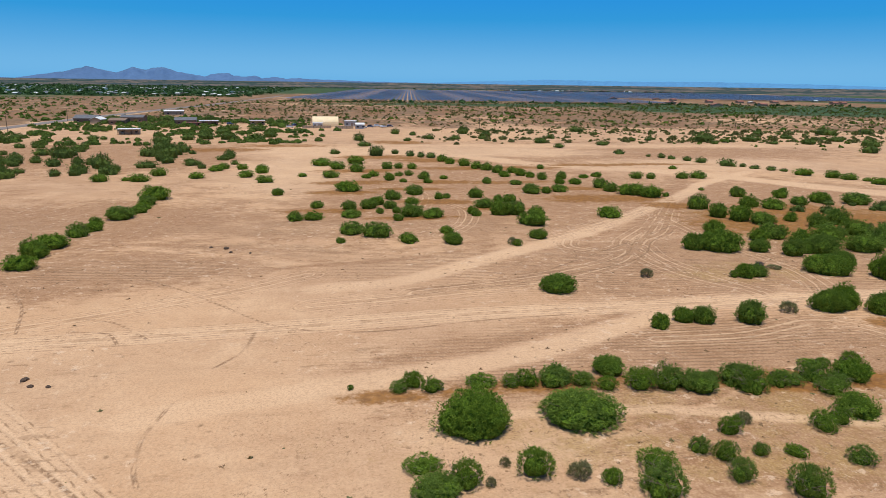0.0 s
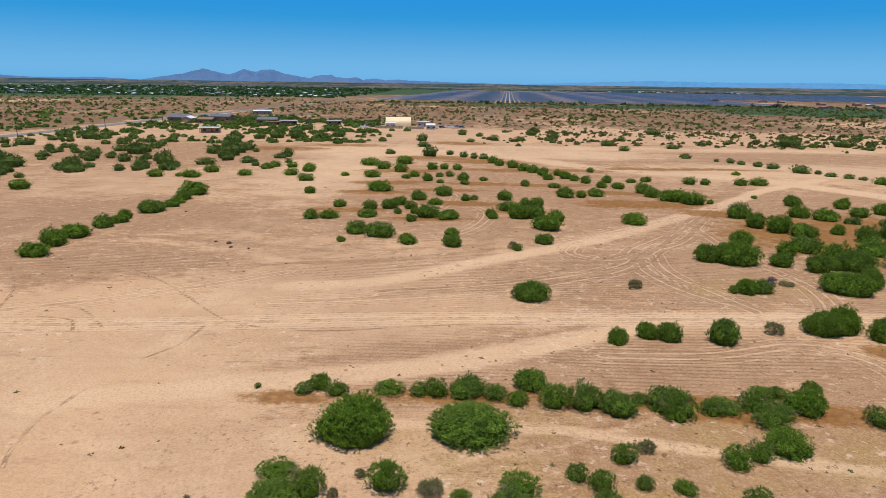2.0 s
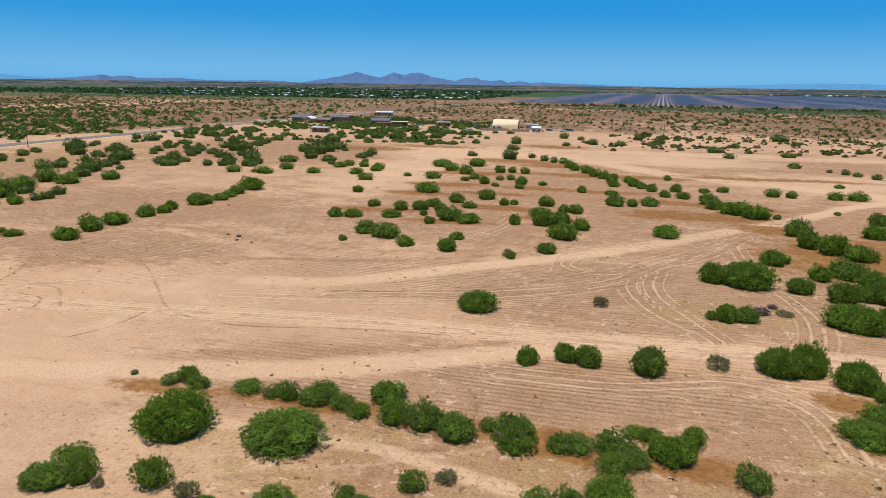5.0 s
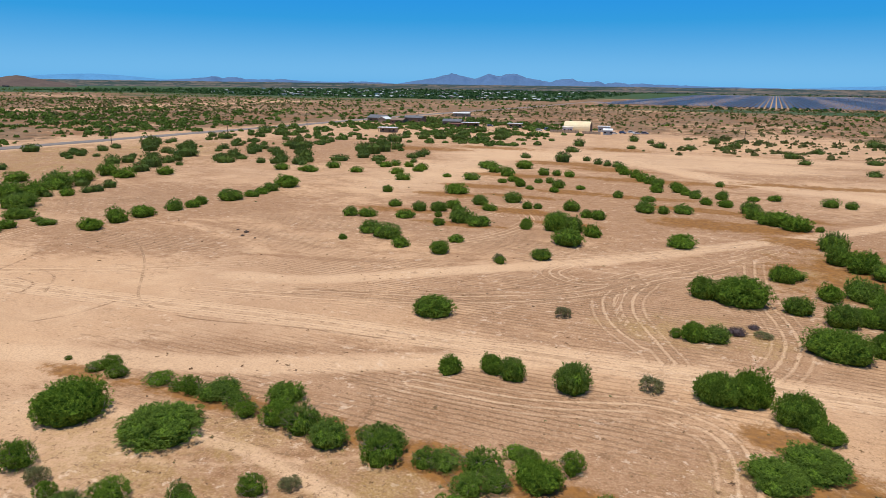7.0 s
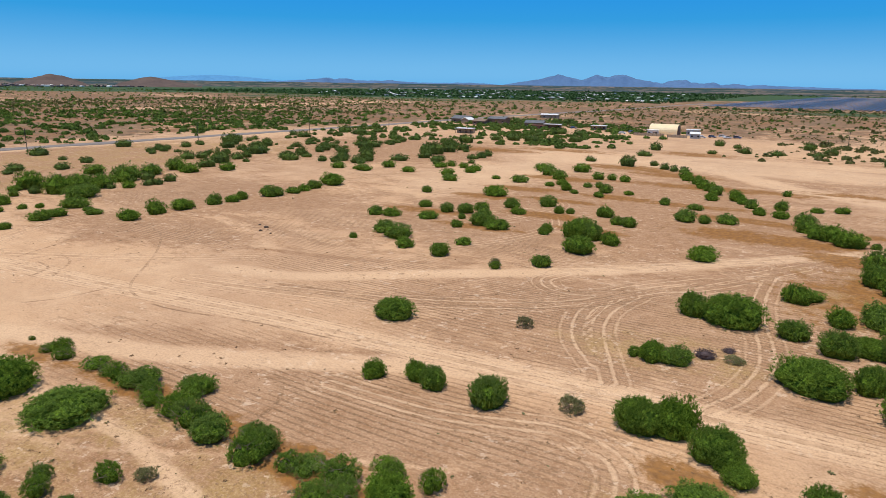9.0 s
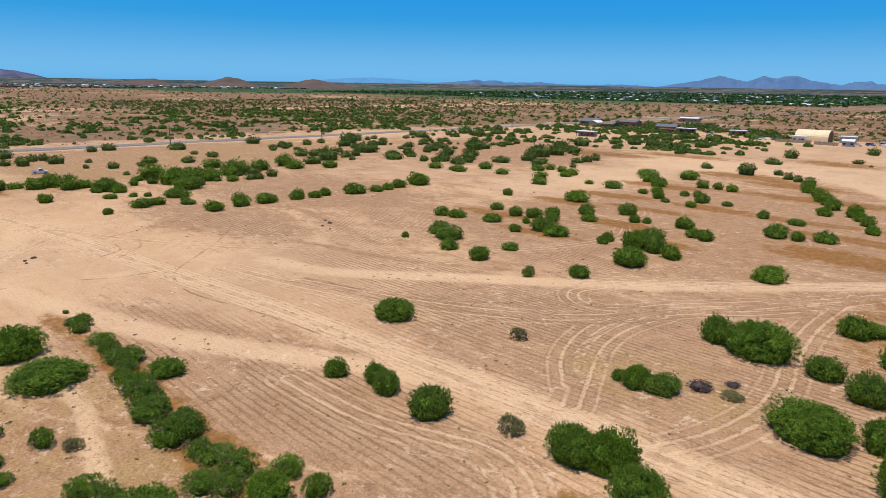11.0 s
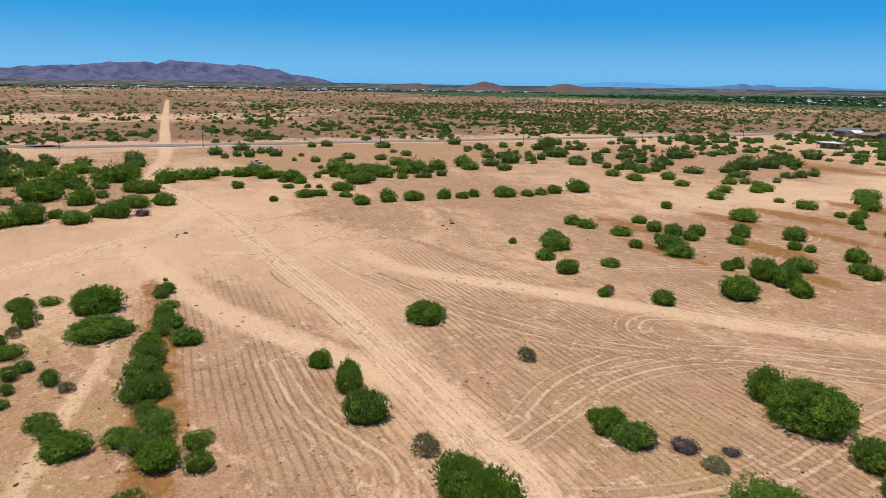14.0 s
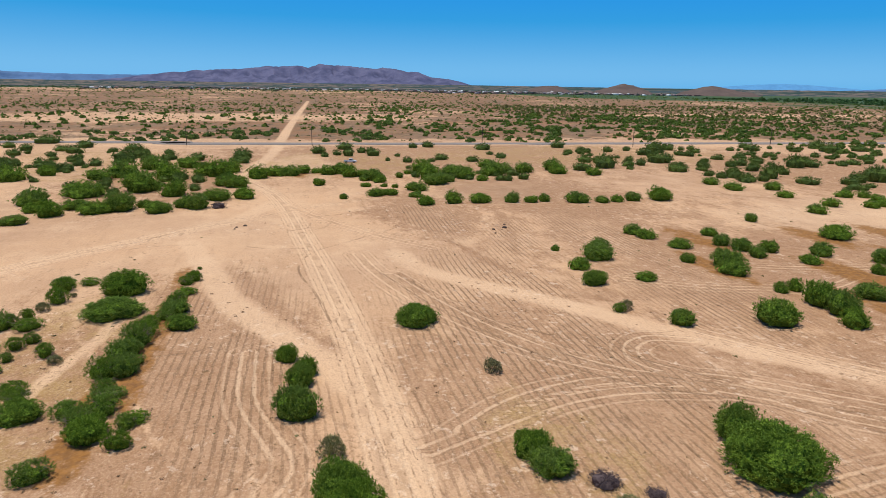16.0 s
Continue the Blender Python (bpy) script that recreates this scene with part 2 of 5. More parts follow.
SAND, SAND_PINK, SAND_PALE, SAND_DARK = (0.56, 0.335, 0.185), (0.435, 0.255, 0.145), (0.675, 0.445, 0.27), (0.285, 0.163, 0.085)
CHALK = (0.74, 0.55, 0.39)
SOIL_BROWN, SOIL_RED = (0.315, 0.17, 0.092), (0.215, 0.098, 0.042)
FURROW, STRAW, STRAW_DARK = (0.19, 0.105, 0.055), (0.40, 0.255, 0.085), (0.25, 0.15, 0.05)
RUST, RUST_DARK = (0.29, 0.125, 0.028), (0.17, 0.075, 0.022)
SCRUB, SCRUB_RED, SCRUB_DARK, SCRUB_GREEN = (0.20, 0.125, 0.072), (0.235, 0.115, 0.055), (0.10, 0.065, 0.038), (0.06, 0.07, 0.028)
CROP, CROP_DARK = (0.06, 0.10, 0.035), (0.035, 0.06, 0.028)
SOIL = ground_material()
LEAF = leaf_material("mesquite_leaf", (0.055, 0.12, 0.012), (0.25, 0.37, 0.038), (0.17, 0.22, 0.065))
LEAF_MID = leaf_material("scrub_leaf", (0.045, 0.09, 0.014), (0.15, 0.225, 0.032), (0.12, 0.145, 0.05))
LEAF_OLIVE = leaf_material("olive_leaf", (0.06, 0.075, 0.02), (0.19, 0.19, 0.06), (0.17, 0.13, 0.06))
LEAF_FAR = leaf_material("far_tree_leaf", (0.025, 0.06, 0.018), (0.065, 0.13, 0.04), (0.05, 0.09, 0.04))
LEAF_GREY = leaf_material("dusty_leaf", (0.14, 0.145, 0.055), (0.32, 0.30, 0.13), (0.26, 0.215, 0.11))
BARK = surface("bark", (0.09, 0.06, 0.04), (0.14, 0.10, 0.07), 3.0)
DEAD = surface("dead_twigs", (0.07, 0.045, 0.045), (0.11, 0.075, 0.07), 3.0)
STONE = surface("stone", (0.20, 0.13, 0.085), (0.30, 0.20, 0.13), 4.0)
ASPHALT = surface("asphalt", (0.19, 0.16, 0.14), (0.24, 0.20, 0.17), 0.4, 0.9)
POLE_WOOD = surface("pole_wood", (0.055, 0.04, 0.032), (0.085, 0.065, 0.05), 2.0)
STEEL = surface("galvanised_steel", (0.45, 0.46, 0.47), (0.36, 0.37, 0.38), 1.5, 0.45, 0.6)
WHITE_METAL = surface("white_metal_roof", (0.78, 0.77, 0.74), (0.66, 0.65, 0.62), 0.4, 0.5)
CREAM = surface("cream_sheet_metal", (0.84, 0.66, 0.40), (0.78, 0.60, 0.36), 0.2, 0.6)
BROWN_WALL = surface("brown_wall", (0.20, 0.13, 0.09), (0.26, 0.17, 0.12), 0.5)
TAN_WALL = surface("tan_stucco", (0.40, 0.30, 0.21), (0.34, 0.26, 0.18), 0.5)
GREY_ROOF = surface("grey_shingle", (0.16, 0.16, 0.17), (0.11, 0.11, 0.12), 0.6)
DARK_GLASS = surface("dark_glass", (0.02, 0.025, 0.03), (0.03, 0.035, 0.04), 1.0, 0.15, 0.0, 0.0, 0.6)
PANEL = surface("solar_glass", (0.04, 0.045, 0.07), (0.06, 0.06, 0.085), 0.02, 0.35, 0.0, 0.0, 0.5)
PAINT_WHITE = surface("white_car_paint", (0.75, 0.75, 0.76), (0.7, 0.7, 0.71), 1.0, 0.25, 0.0, 0.0, 0.5)
RUBBER = surface("black_rubber", (0.02, 0.02, 0.02), (0.03, 0.03, 0.03), 5.0)
RED_ROOF = surface("red_tile_roof", (0.33, 0.13, 0.09), (0.27, 0.11, 0.08), 0.3)
# the three ranges: haze of distance is mixed into the rock's base colour
RANGE = surface("hazed_purple_rock", (0.125, 0.125, 0.20), (0.065, 0.07, 0.125), 0.012, 1.0, 0.0, 0.0, 0.0)
RANGE_FAR = surface("hazed_blue_rock", (0.10, 0.175, 0.31), (0.085, 0.15, 0.27), 0.005, 1.0, 0.0, 0.0, 0.0)
RANGE_PALE = surface("hazed_pale_rock", (0.10, 0.265, 0.46), (0.095, 0.255, 0.45), 0.005, 1.0, 0.0, 0.0, 0.0)
HILL = surface("red_brown_rock", (0.135, 0.098, 0.085), (0.10, 0.075, 0.068), 0.02, 1.0, 0.0, 0.0, 0.0)


def treeline_material():
    """Far woods, fields and bare strips, seen edge on."""
    n = Nodes("far_treeline", 1.0, 0.0, 0.0)
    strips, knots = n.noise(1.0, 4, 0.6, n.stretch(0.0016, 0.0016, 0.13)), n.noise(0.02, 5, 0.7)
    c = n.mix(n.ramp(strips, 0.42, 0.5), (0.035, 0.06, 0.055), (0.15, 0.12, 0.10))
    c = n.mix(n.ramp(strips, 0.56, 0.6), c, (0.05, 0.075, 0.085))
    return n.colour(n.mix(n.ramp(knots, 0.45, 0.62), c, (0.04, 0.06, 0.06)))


TREELINE = treeline_material()


# ---- mesh helpers ----
def part(name, bm, material, parent=None, label=""):
    """One bmesh as one mesh object under a thing or a part."""
    mesh = bpy.data.meshes.new(name)
    bm.to_mesh(mesh)
    bm.free()
    mesh.materials.append(material)
    return child(name, mesh, parent, label)


def child(name, mesh, parent=None, label=""):
    ob = new(name, mesh)
    ob.parent = parent
    return tagged(ob, label)


def from_arrays(name, verts, faces, material, smooth=False):
    """A mesh from numpy corner and face arrays (all faces with the same number of corners)."""
    mesh = bpy.data.meshes.new(name)
    k = faces.shape[1]
    mesh.vertices.add(len(verts))
    mesh.vertices.foreach_set("co", np.ascontiguousarray(verts, np.float32).ravel())
    mesh.loops.add(faces.size)
    mesh.loops.foreach_set("vertex_index", np.ascontiguousarray(faces, np.int32).ravel())
    mesh.polygons.add(len(faces))
    mesh.polygons.foreach_set("loop_start", np.arange(0, faces.size, k, dtype=np.int32))
    mesh.polygons.foreach_set("use_smooth", np.full(len(faces), smooth))
    mesh.materials.append(material)
    mesh.update()
    mesh.validate()
    return mesh


def box(bm, sx, sy, sz, at=(0, 0, 0), turn=0.0, bevel=0.0):
    """A box that stands on at."""
    made = bmesh.ops.create_cube(bm, size=1, matrix=pose(at[0], at[1], at[2] + sz / 2, 0, 0, turn) @ Matrix.Diagonal((sx, sy, sz, 1)))
    if bevel:
        edges = list({e for v in made["verts"] for e in v.link_edges})
        bmesh.ops.bevel(bm, geom=edges, offset=bevel, segments=2, affect="EDGES", profile=0.5)
    return bm


def rod(bm, a, b, r0, r1, sides=7):
    a, b = Vector(a), Vector(b)
    m = Matrix.Translation((a + b) / 2) @ (b - a).to_track_quat("Z", "Y").to_matrix().to_4x4()
    bmesh.ops.create_cone(bm, cap_ends=True, segments=sides, radius1=r0, radius2=r1, depth=(b - a).length, matrix=m)
    return bm


def solid(bm, outline, y0, y1):
    """A prism whose outline in x and z runs from y0 to y1."""
    front, behind = [bm.verts.new((x, y0, z)) for x, z in outline], [bm.verts.new((x, y1, z)) for x, z in outline]
    bm.faces.new(front)
    bm.faces.new(behind[::-1])
    for i in range(len(outline)):
        j = (i + 1) % len(outline)
        bm.faces.new((front[j], front[i], behind[i], behind[j]))
    bmesh.ops.recalc_face_normals(bm, faces=bm.faces)
    return bm


# ---- ground ----
def spread(step, low, high, reach, growth=1.07):
    """Grid lines: even between low and high, then wider and wider out to the horizon."""
    middle = list(np.arange(low, high + step / 2, step))
    ends, width = [], step
    at = 0.0
    while at < reach:
        width = min(width * growth, 160.0)
        at += width
        ends.append(at)
    return np.array([low - e for e in ends[::-1]] + middle + [high + e for e in ends])


def swell(x, y):
    """The gentle rise and fall of the ground."""
    return 0.10 * np.sin(x / 9.0 + 1.3 * np.sin(y / 13.0)) + 0.08 * np.sin(y / 7.0 + np.sin(x / 11.0)) - 0.05


def along(x, y, points):
    """Signed distance to a line through points, and the part of the line's length passed."""
    best, signed = np.full(x.shape, 1e9), np.full(x.shape, 1e9)
    fine = smooth_line(points)
    for (ax, ay), (bx, by) in zip(fine[:-1], fine[1:]):
        dx, dy = bx - ax, by - ay
        k = np.clip(((x - ax) * dx + (y - ay) * dy) / (dx * dx + dy * dy + 1e-9), 0, 1)
        px, py = x - ax - k * dx, y - ay - k * dy
        d = np.hypot(px, py)
        side = np.where(dx * py - dy * px >= 0, 1.0, -1.0)
        nearer = d < best
        best, signed = np.where(nearer, d, best), np.where(nearer, d * side, signed)
    return signed


def smooth_line(points, steps=6):
    """A rounded line through the given points."""
    p = [Vector(q) for q in points]
    p = [2 * p[0] - p[1]] + p + [2 * p[-1] - p[-2]]
    made = []
    for a, b, c, d in zip(p, p[1:], p[2:], p[3:]):
        for i in range(steps):
            s = i / steps
            made.append(0.5 * (2 * b + (c - a) * s + (2 * a - 5 * b + 4 * c - d) * s * s + (3 * b - a - 3 * c + d) * s ** 3))
    return [tuple(q) for q in made + [p[-2]]]


def blob(x, y, cx, cy, rx, ry, turn=0.0):
    c, s = math.cos(radians(turn)), math.sin(radians(turn))
    u, v = ((x - cx) * c + (y - cy) * s) / rx, ((y - cy) * c - (x - cx) * s) / ry
    return np.clip(1.6 - 1.1 * np.hypot(u, v), 0, 1)


# dirt roads: line, half width
ROADS = [
    ([(-1052, 127), (-444, 88), (-272, 78), (-252, 76)], 3.0),
    ([(-240, 75), (-214, 75), (-159, 70), (-125, 65.6), (-104, 66), (-70, 75), (-20, 80), (6, 82), (43, 84), (83, 84.5), (130, 88), (190, 90)], 2.6),
    ([(-20, 58), (-2, 63), (17.5, 67.8), (30, 73.4), (40, 79), (50, 83)], 2.4),
    ([(-5, 96), (9, 99), (24, 111), (45, 126.5), (65, 144), (84, 163), (102, 181), (117, 198), (150, 225)], 2.4),
    ([(12, 55), (29, 54), (40, 51.5), (54, 48.5), (66, 46)], 0.9),
    ([(-5, 31), (-13, 37), (-24, 49), (-38, 64), (-65, 75)], 2.8),
    ([(-330, -900), (-257, -55), (-241, 28), (-227, 178), (-218, 296), (-208, 426), (-203, 545), (-190, 700)], 8.5),
    ([(25, 319), (57, 274), (85, 244), (122, 225), (146, 196), (170, 170), (240, 140)], 6.0),
]
PLAINS = [(-25, 68, 30, 26, 0.5), (-10, 92, 30, 9, 0.5), (-20, 230, 22, 60, 0.75), (60, 300, 70, 26, 0.8), (-10, 300, 40, 30, 0.8), (150, 250, 60, 22, 0.75), (5, 48, 22, 8, 0.5), (-60, 76, 26, 9, 0.55), (-150, 84, 40, 16, 0.6), (120, 330, 200, 14, 0.7), (300, 430, 200, 8, 0.6)]
TRACKS = [
    [(-5, 89), (8, 90.5), (22, 94), (36, 99.5), (47, 106), (53, 113), (56, 122), (66, 134)],
    [(-38, 64.5), (-24, 49.5), (-13, 37.5), (-5, 31)],
    [(40, 127.5), (44, 129), (66, 146), (86, 165)],
    [(-62, 76), (-40, 84), (-18, 96), (-6, 104)],
    [(-125, 65.6), (-104, 66), (-70, 75), (-20, 80), (6, 82), (43, 84), (83, 84.5), (130, 88)],
    [(10, 92.6), (25, 97), (38, 102), (50, 109.5), (61, 124), (75, 145), (88, 166)],
    [(63, 87), (59.3, 96), (57, 103), (56.5, 110), (58, 118)],
    [(60.5, 91), (56.5, 97), (54.3, 104), (54.2, 111), (58, 121), (68, 130), (80, 150)],
    [(45, 125), (43.3, 120), (45.8, 116), (50, 115), (54, 118)],
    [(66, 73.5), (62.2, 75), (58, 74), (51.5, 72), (46.5, 71.5), (38, 71.5)],
    [(70, 62), (69.6, 69), (67.4, 73), (63.4, 75)],
    [(-37, 64), (-50, 78), (-62, 98), (-66, 120)],
    [(75.4, 147), (74.3, 128.5), (75.1, 116.5), (76.7, 107), (77.1, 99), (75.5, 91), (73, 85.5)],
    [(14, 150), (20, 166), (22, 185), (12, 196)],
    [(20, 130), (27, 142), (30, 158), (26, 170)],
]
LINES = [
    [(8, 91.2), (25, 95.8), (38, 100.8), (50, 106.5), (56.5, 113), (62, 122), (72, 131)],
    [(10, 94), (24, 98.2), (37, 103.2), (48, 108.4), (53.5, 114), (58, 122), (67, 131)],
    [(30, 100), (45, 112), (62, 126), (90, 150)],
    [(-50, 111), (-37, 108), (-26.5, 100), (-18.5, 91.7), (-10, 82.4), (-2.5, 78.9), (6, 78.3), (17.4, 80.2), (30, 81.5)],
    [(-52.6, 105), (-44.5, 93), (-40.3, 82)],
    [(-17, 61), (-18, 55), (-17.4, 50), (-16.5, 47.5)],
    [(-29.6, 55), (-25, 51), (-20, 46)],
    [(-11.6, 79), (-12.2, 73.7), (-14.6, 69)],
    [(-36, 87), (-30, 85), (-24, 78.5)],
    [(-34, 82), (-29.5, 81), (-27, 77)],
    [(37.4, 58.6), (36.6, 65), (34, 69)],
]
PATHS = [
    [(-5, 45.5), (10, 47), (20.7, 49), (30, 51.5), (43.7, 58.8), (50.6, 62), (57, 64.5)],
]
FURROWS = [(38, 70, 34, 10, 8), (52, 104, 38, 18, 0), (26, 109, 28, 12, 10), (-36, 110, 20, 8, 0), (-12, 122, 18, 6, -20), (-80, 140, 24, 16, 0), (-10, 140, 24, 8, 0), (90, 105, 30, 26, 0), (30, 138, 20, 10, 0)]
RUSTS = [(4, 60, 5, 1.6), (20, 60.5, 12, 2.0), (40, 59.5, 12, 2.2), (56, 57.6, 6, 2.2), (47, 57.5, 6, 1.8), (73, 73, 4, 3), (16, 278, 22, 9), (36, 266, 16, 7), (4, 234, 16, 6), (3, 206, 16, 5),
         (72, 172, 20, 7), (86, 160, 9, 6), (112, 135, 34, 26), (130, 120, 22, 20), (-60, 310, 30, 9), (28, 350, 20, 9), (-30, 330, 30, 7), (52, 240, 36, 6), (110, 250, 40, 5),
         (-4, 160, 12, 3.5), (24, 170, 13, 4), (0, 186, 12, 4), (52, 204, 16, 4), (16, 149, 12, 3), (38, 160, 9, 3), (66, 190, 16, 4), (20, 192, 14, 3), (86, 186, 12, 4), (32, 206, 14, 4), (92, 78, 9, 2.5), (76, 66, 6, 4), (-118, 82, 10, 3)]
SOILS = [(25, 190, 80, 75), (120, 150, 70, 70), (-60, 150, 50, 30), (-45, 110, 34, 16), (60, 105, 36, 22), (40, 66, 38, 14), (100, 300, 160, 60), (-90, 290, 90, 70), (-170, 150, 80, 120), (60, 48, 50, 16), (-100, 40, 40, 30)]
STRAWS = [(40, 50, 46, 12), (76, 62, 16, 12), (105, 90, 22, 14), (66, 98, 16, 9), (-130, 30, 46, 40), (-170, 0, 60, 60), (-150, 100, 60, 50), (-170, 210, 60, 120), (110, 135, 44, 34), (-300, 420, 120, 160)]


# strips of darker soil along the road banks: line, half width
STREAKS = [([(4, 69), (10, 70.6), (22, 75), (31, 78), (39, 81.5)], 1.5), ([(10, 94), (30, 99), (46, 106)], 1.2), ([(-12, 108), (8, 112), (28, 121)], 1.6), ([(-40, 128), (-20, 124), (0, 118)], 2.2), ([(48, 82), (62, 83), (76, 82)], 0.8)]


def build_ground():
    gx, gy = spread(0.75, -125, 150, 4850), spread(0.75, 28, 215, 4850)
    x, y = np.meshgrid(gx, gy)
    x, y = x.ravel(), y.ravel()
    z = swell(x, y)
    w, h = len(gx), len(gy)
    i = (np.arange(h - 1)[:, None] * w + np.arange(w - 1)[None, :]).ravel()
    mesh = from_arrays("ground", np.stack([x, y, z], 1), np.stack([i, i + 1, i + w + 1, i + w], 1), SOIL, True)
    road, rut, line = np.zeros(x.shape), np.full(x.shape, 6.0), np.full(x.shape, 3.0)
    for points, half in ROADS:
        road = np.maximum(road, np.clip(1.5 - np.abs(along(x, y, points)) / half, 0, 1))
    for cx, cy, rx, ry, bare in PLAINS:
        road = np.maximum(road, bare * blob(x, y, cx, cy, rx, ry))
    rut_near, line_near = np.full(x.shape, 6.0), np.full(x.shape, 3.0)
    for points in TRACKS:
        d = along(x, y, points)
        rut_near = np.minimum(rut_near, np.abs(d))
        rut = np.where(np.abs(d) < np.abs(rut), d, rut)
    for points in LINES:
        d = along(x, y, points)
        line_near = np.minimum(line_near, np.abs(d))
        line = np.where(np.abs(d) < np.abs(line), d, line)
    for points in PATHS:
        road = np.maximum(road, 0.6 * np.clip(1.3 - np.abs(along(x, y, points)) / 0.5, 0, 1))
    furrow, rust, straw = np.zeros(x.shape), np.zeros(x.shape), np.zeros(x.shape)
    for a in FURROWS:
        furrow = np.maximum(furrow, blob(x, y, *a))
    furrow *= np.clip(1.2 - road * 1.2, 0, 1)
    soil = np.zeros(x.shape)
    for a in SOILS:
        soil = np.maximum(soil, blob(x, y, *a))
    soil *= np.clip(1.1 - road, 0, 1)
    for points, half in STREAKS:
        d = np.abs(along(x, y, points)) / half
        soil = np.maximum(soil, np.clip(1.0 - 0.55 * d, 0, 1))
    for a in RUSTS:
        rust = np.maximum(rust, blob(x, y, *a))
    for a in STRAWS:
        straw = np.maximum(straw, blob(x, y, *a))
    # west of the asphalt and beyond the village lane the desert is scrub
    west = np.clip((-255 + 0.1 * (y + 55) - x) / 40, 0, 1) * np.clip((x + 2600) / 600, 0.6, 1)
    north = np.clip((y - 440 + 0.12 * x) / 90, 0, 1)
    scrub = np.maximum(west, north) * (0.70 + 0.12 * np.sin(y / 55.0 + np.sin(x / 170.0)))
    scrub = np.maximum(scrub, 0.55 * np.clip((y - 500) / 60, 0, 1))
    pale = np.maximum(blob(x, y, -560, 700, 30, 260), blob(x, y, -520, 0, 70, 190))
    scrub = np.clip(scrub - 0.7 * pale, 0, 1)
    far = np.hypot(x, y)
    green = np.clip((far - 1500) / 500, 0, 0.75)
    green = np.maximum(green, blob(x, y, -1900, 2350, 900, 1500, -25) * 0.95)
    green = np.maximum(green, blob(x, y, -820, 2150, 800, 1150) * 0.95)
    green = np.maximum(green, np.minimum(blob(x, y, 820, 850, 420, 170) * 1.5, 1))
    green = np.maximum(green, blob(x, y, 480, 1010, 700, 120) * 0.70)
    green = np.where((x < -900) & (y < 900), green * np.clip((far - 2400) / 800, 0, 1), green)
    u = (x + 104) * 0.995 - (y - 1190) * 0.098
    solar = ((u > -8) & (u < 715) & (y > 1180) & (y < 3250)) | ((u > 660) & (u < 1900) & (y > 1540) & (y < 3200))
    green, scrub = np.where(solar, 0.0, green), np.where(solar, 0.15, scrub)
    for key, value in (("road", road), ("rut", rut), ("line", line), ("rut_near", rut_near), ("line_near", line_near), ("furrow", furrow), ("grass", rust), ("straw", straw), ("soil", soil), ("scrub", scrub), ("green", green)):
        mesh.attributes.new(key, "FLOAT", "POINT").data.foreach_set("value", value.astype(np.float32))
    return tagged(new("ground", mesh), "flat pale sandy desert ground with tyre tracks", "ground", kind="structure")


build_ground()


# ---- asphalt road ----
ROAD_LINE = [(-330, -900), (-257, -55), (-241, 28), (-227, 178), (-218, 296), (-208, 426), (-203, 545), (-190, 700), (-168, 900), (-150, 1150), (-130, 1500)]


def ribbon(points, half, z):
    fine = smooth_line(points, 12)
    verts = []
    for i, (px, py) in enumerate(fine):
        ax, ay = fine[max(i - 1, 0)]
        bx, by = fine[min(i + 1, len(fine) - 1)]
        k = math.hypot(bx - ax, by - ay)
        nx, ny = (by - ay) / k, -(bx - ax) / k
        for s, dz in ((-half - 0.5, -0.45), (-half, 0.0), (half, 0.0), (half + 0.5, -0.45)):
            verts.append((px + nx * s, py + ny * s, z + dz))
    faces = [(4 * i + j, 4 * i + j + 1, 4 * i + j + 5, 4 * i + j + 4) for i in range(len(fine) - 1) for j in range(3)]
    return np.array(verts), np.array(faces)


tagged(new("road", from_arrays("road", *ribbon(ROAD_LINE, 4.6, 0.30), ASPHALT)), "faded grey two-lane asphalt road across the desert", "road", kind="structure")


# ---- far mountains and treeline ----
def ridge(name, peaks, radius, material, rough, label, seed, front=620):
    """A mountain range round the horizon from (bearing to the left of +y, elevation) in degrees, crest and both slopes."""
    b = np.arange(peaks[0][0], peaks[-1][0] + 0.01, 0.12)
    crest = np.interp(b, [p[0] for p in peaks], [p[1] for p in peaks])
    for i, v in enumerate(b):
        crest[i] += rough * crest[i] * (noise.fractal((v * 1.1, seed, 0), 1.0, 2.0, 5) * 0.7)
    top = 30.5 + np.tan(np.radians(crest)) * radius
    verts, rows = [], 23
    for j in range(rows):
        s = j / (rows - 1) * 2 - 1          # -1 in front, 0 at the crest, 1 behind
        for i, v in enumerate(b):
            r = radius + s * (front if s < 0 else 130) + 30 * math.sin(v * 3 + seed) * (1 - abs(s))
            fold = abs(noise.fractal((math.sin(radians(v)) * r / 190, math.cos(radians(v)) * r / 190, seed + 3), 0.8, 2.1, 5))
            z = top[i] * max(0.0, 1 - abs(s)) ** 1.15 * (1.0 - 0.6 * fold * min(1.0, abs(s) * 5)) if abs(s) < 1 else -3.0
            verts.append((40 - math.sin(radians(v)) * r, 40 + math.cos(radians(v)) * r, z))
    w = len(b)
    faces = [(j * w + i, j * w + i + 1, (j + 1) * w + i + 1, (j + 1) * w + i) for j in range(rows - 1) for i in range(w - 1)]
    return tagged(new(name, from_arrays(name, np.array(verts), np.array(faces), material, True)), label, "mountain", kind="structure")


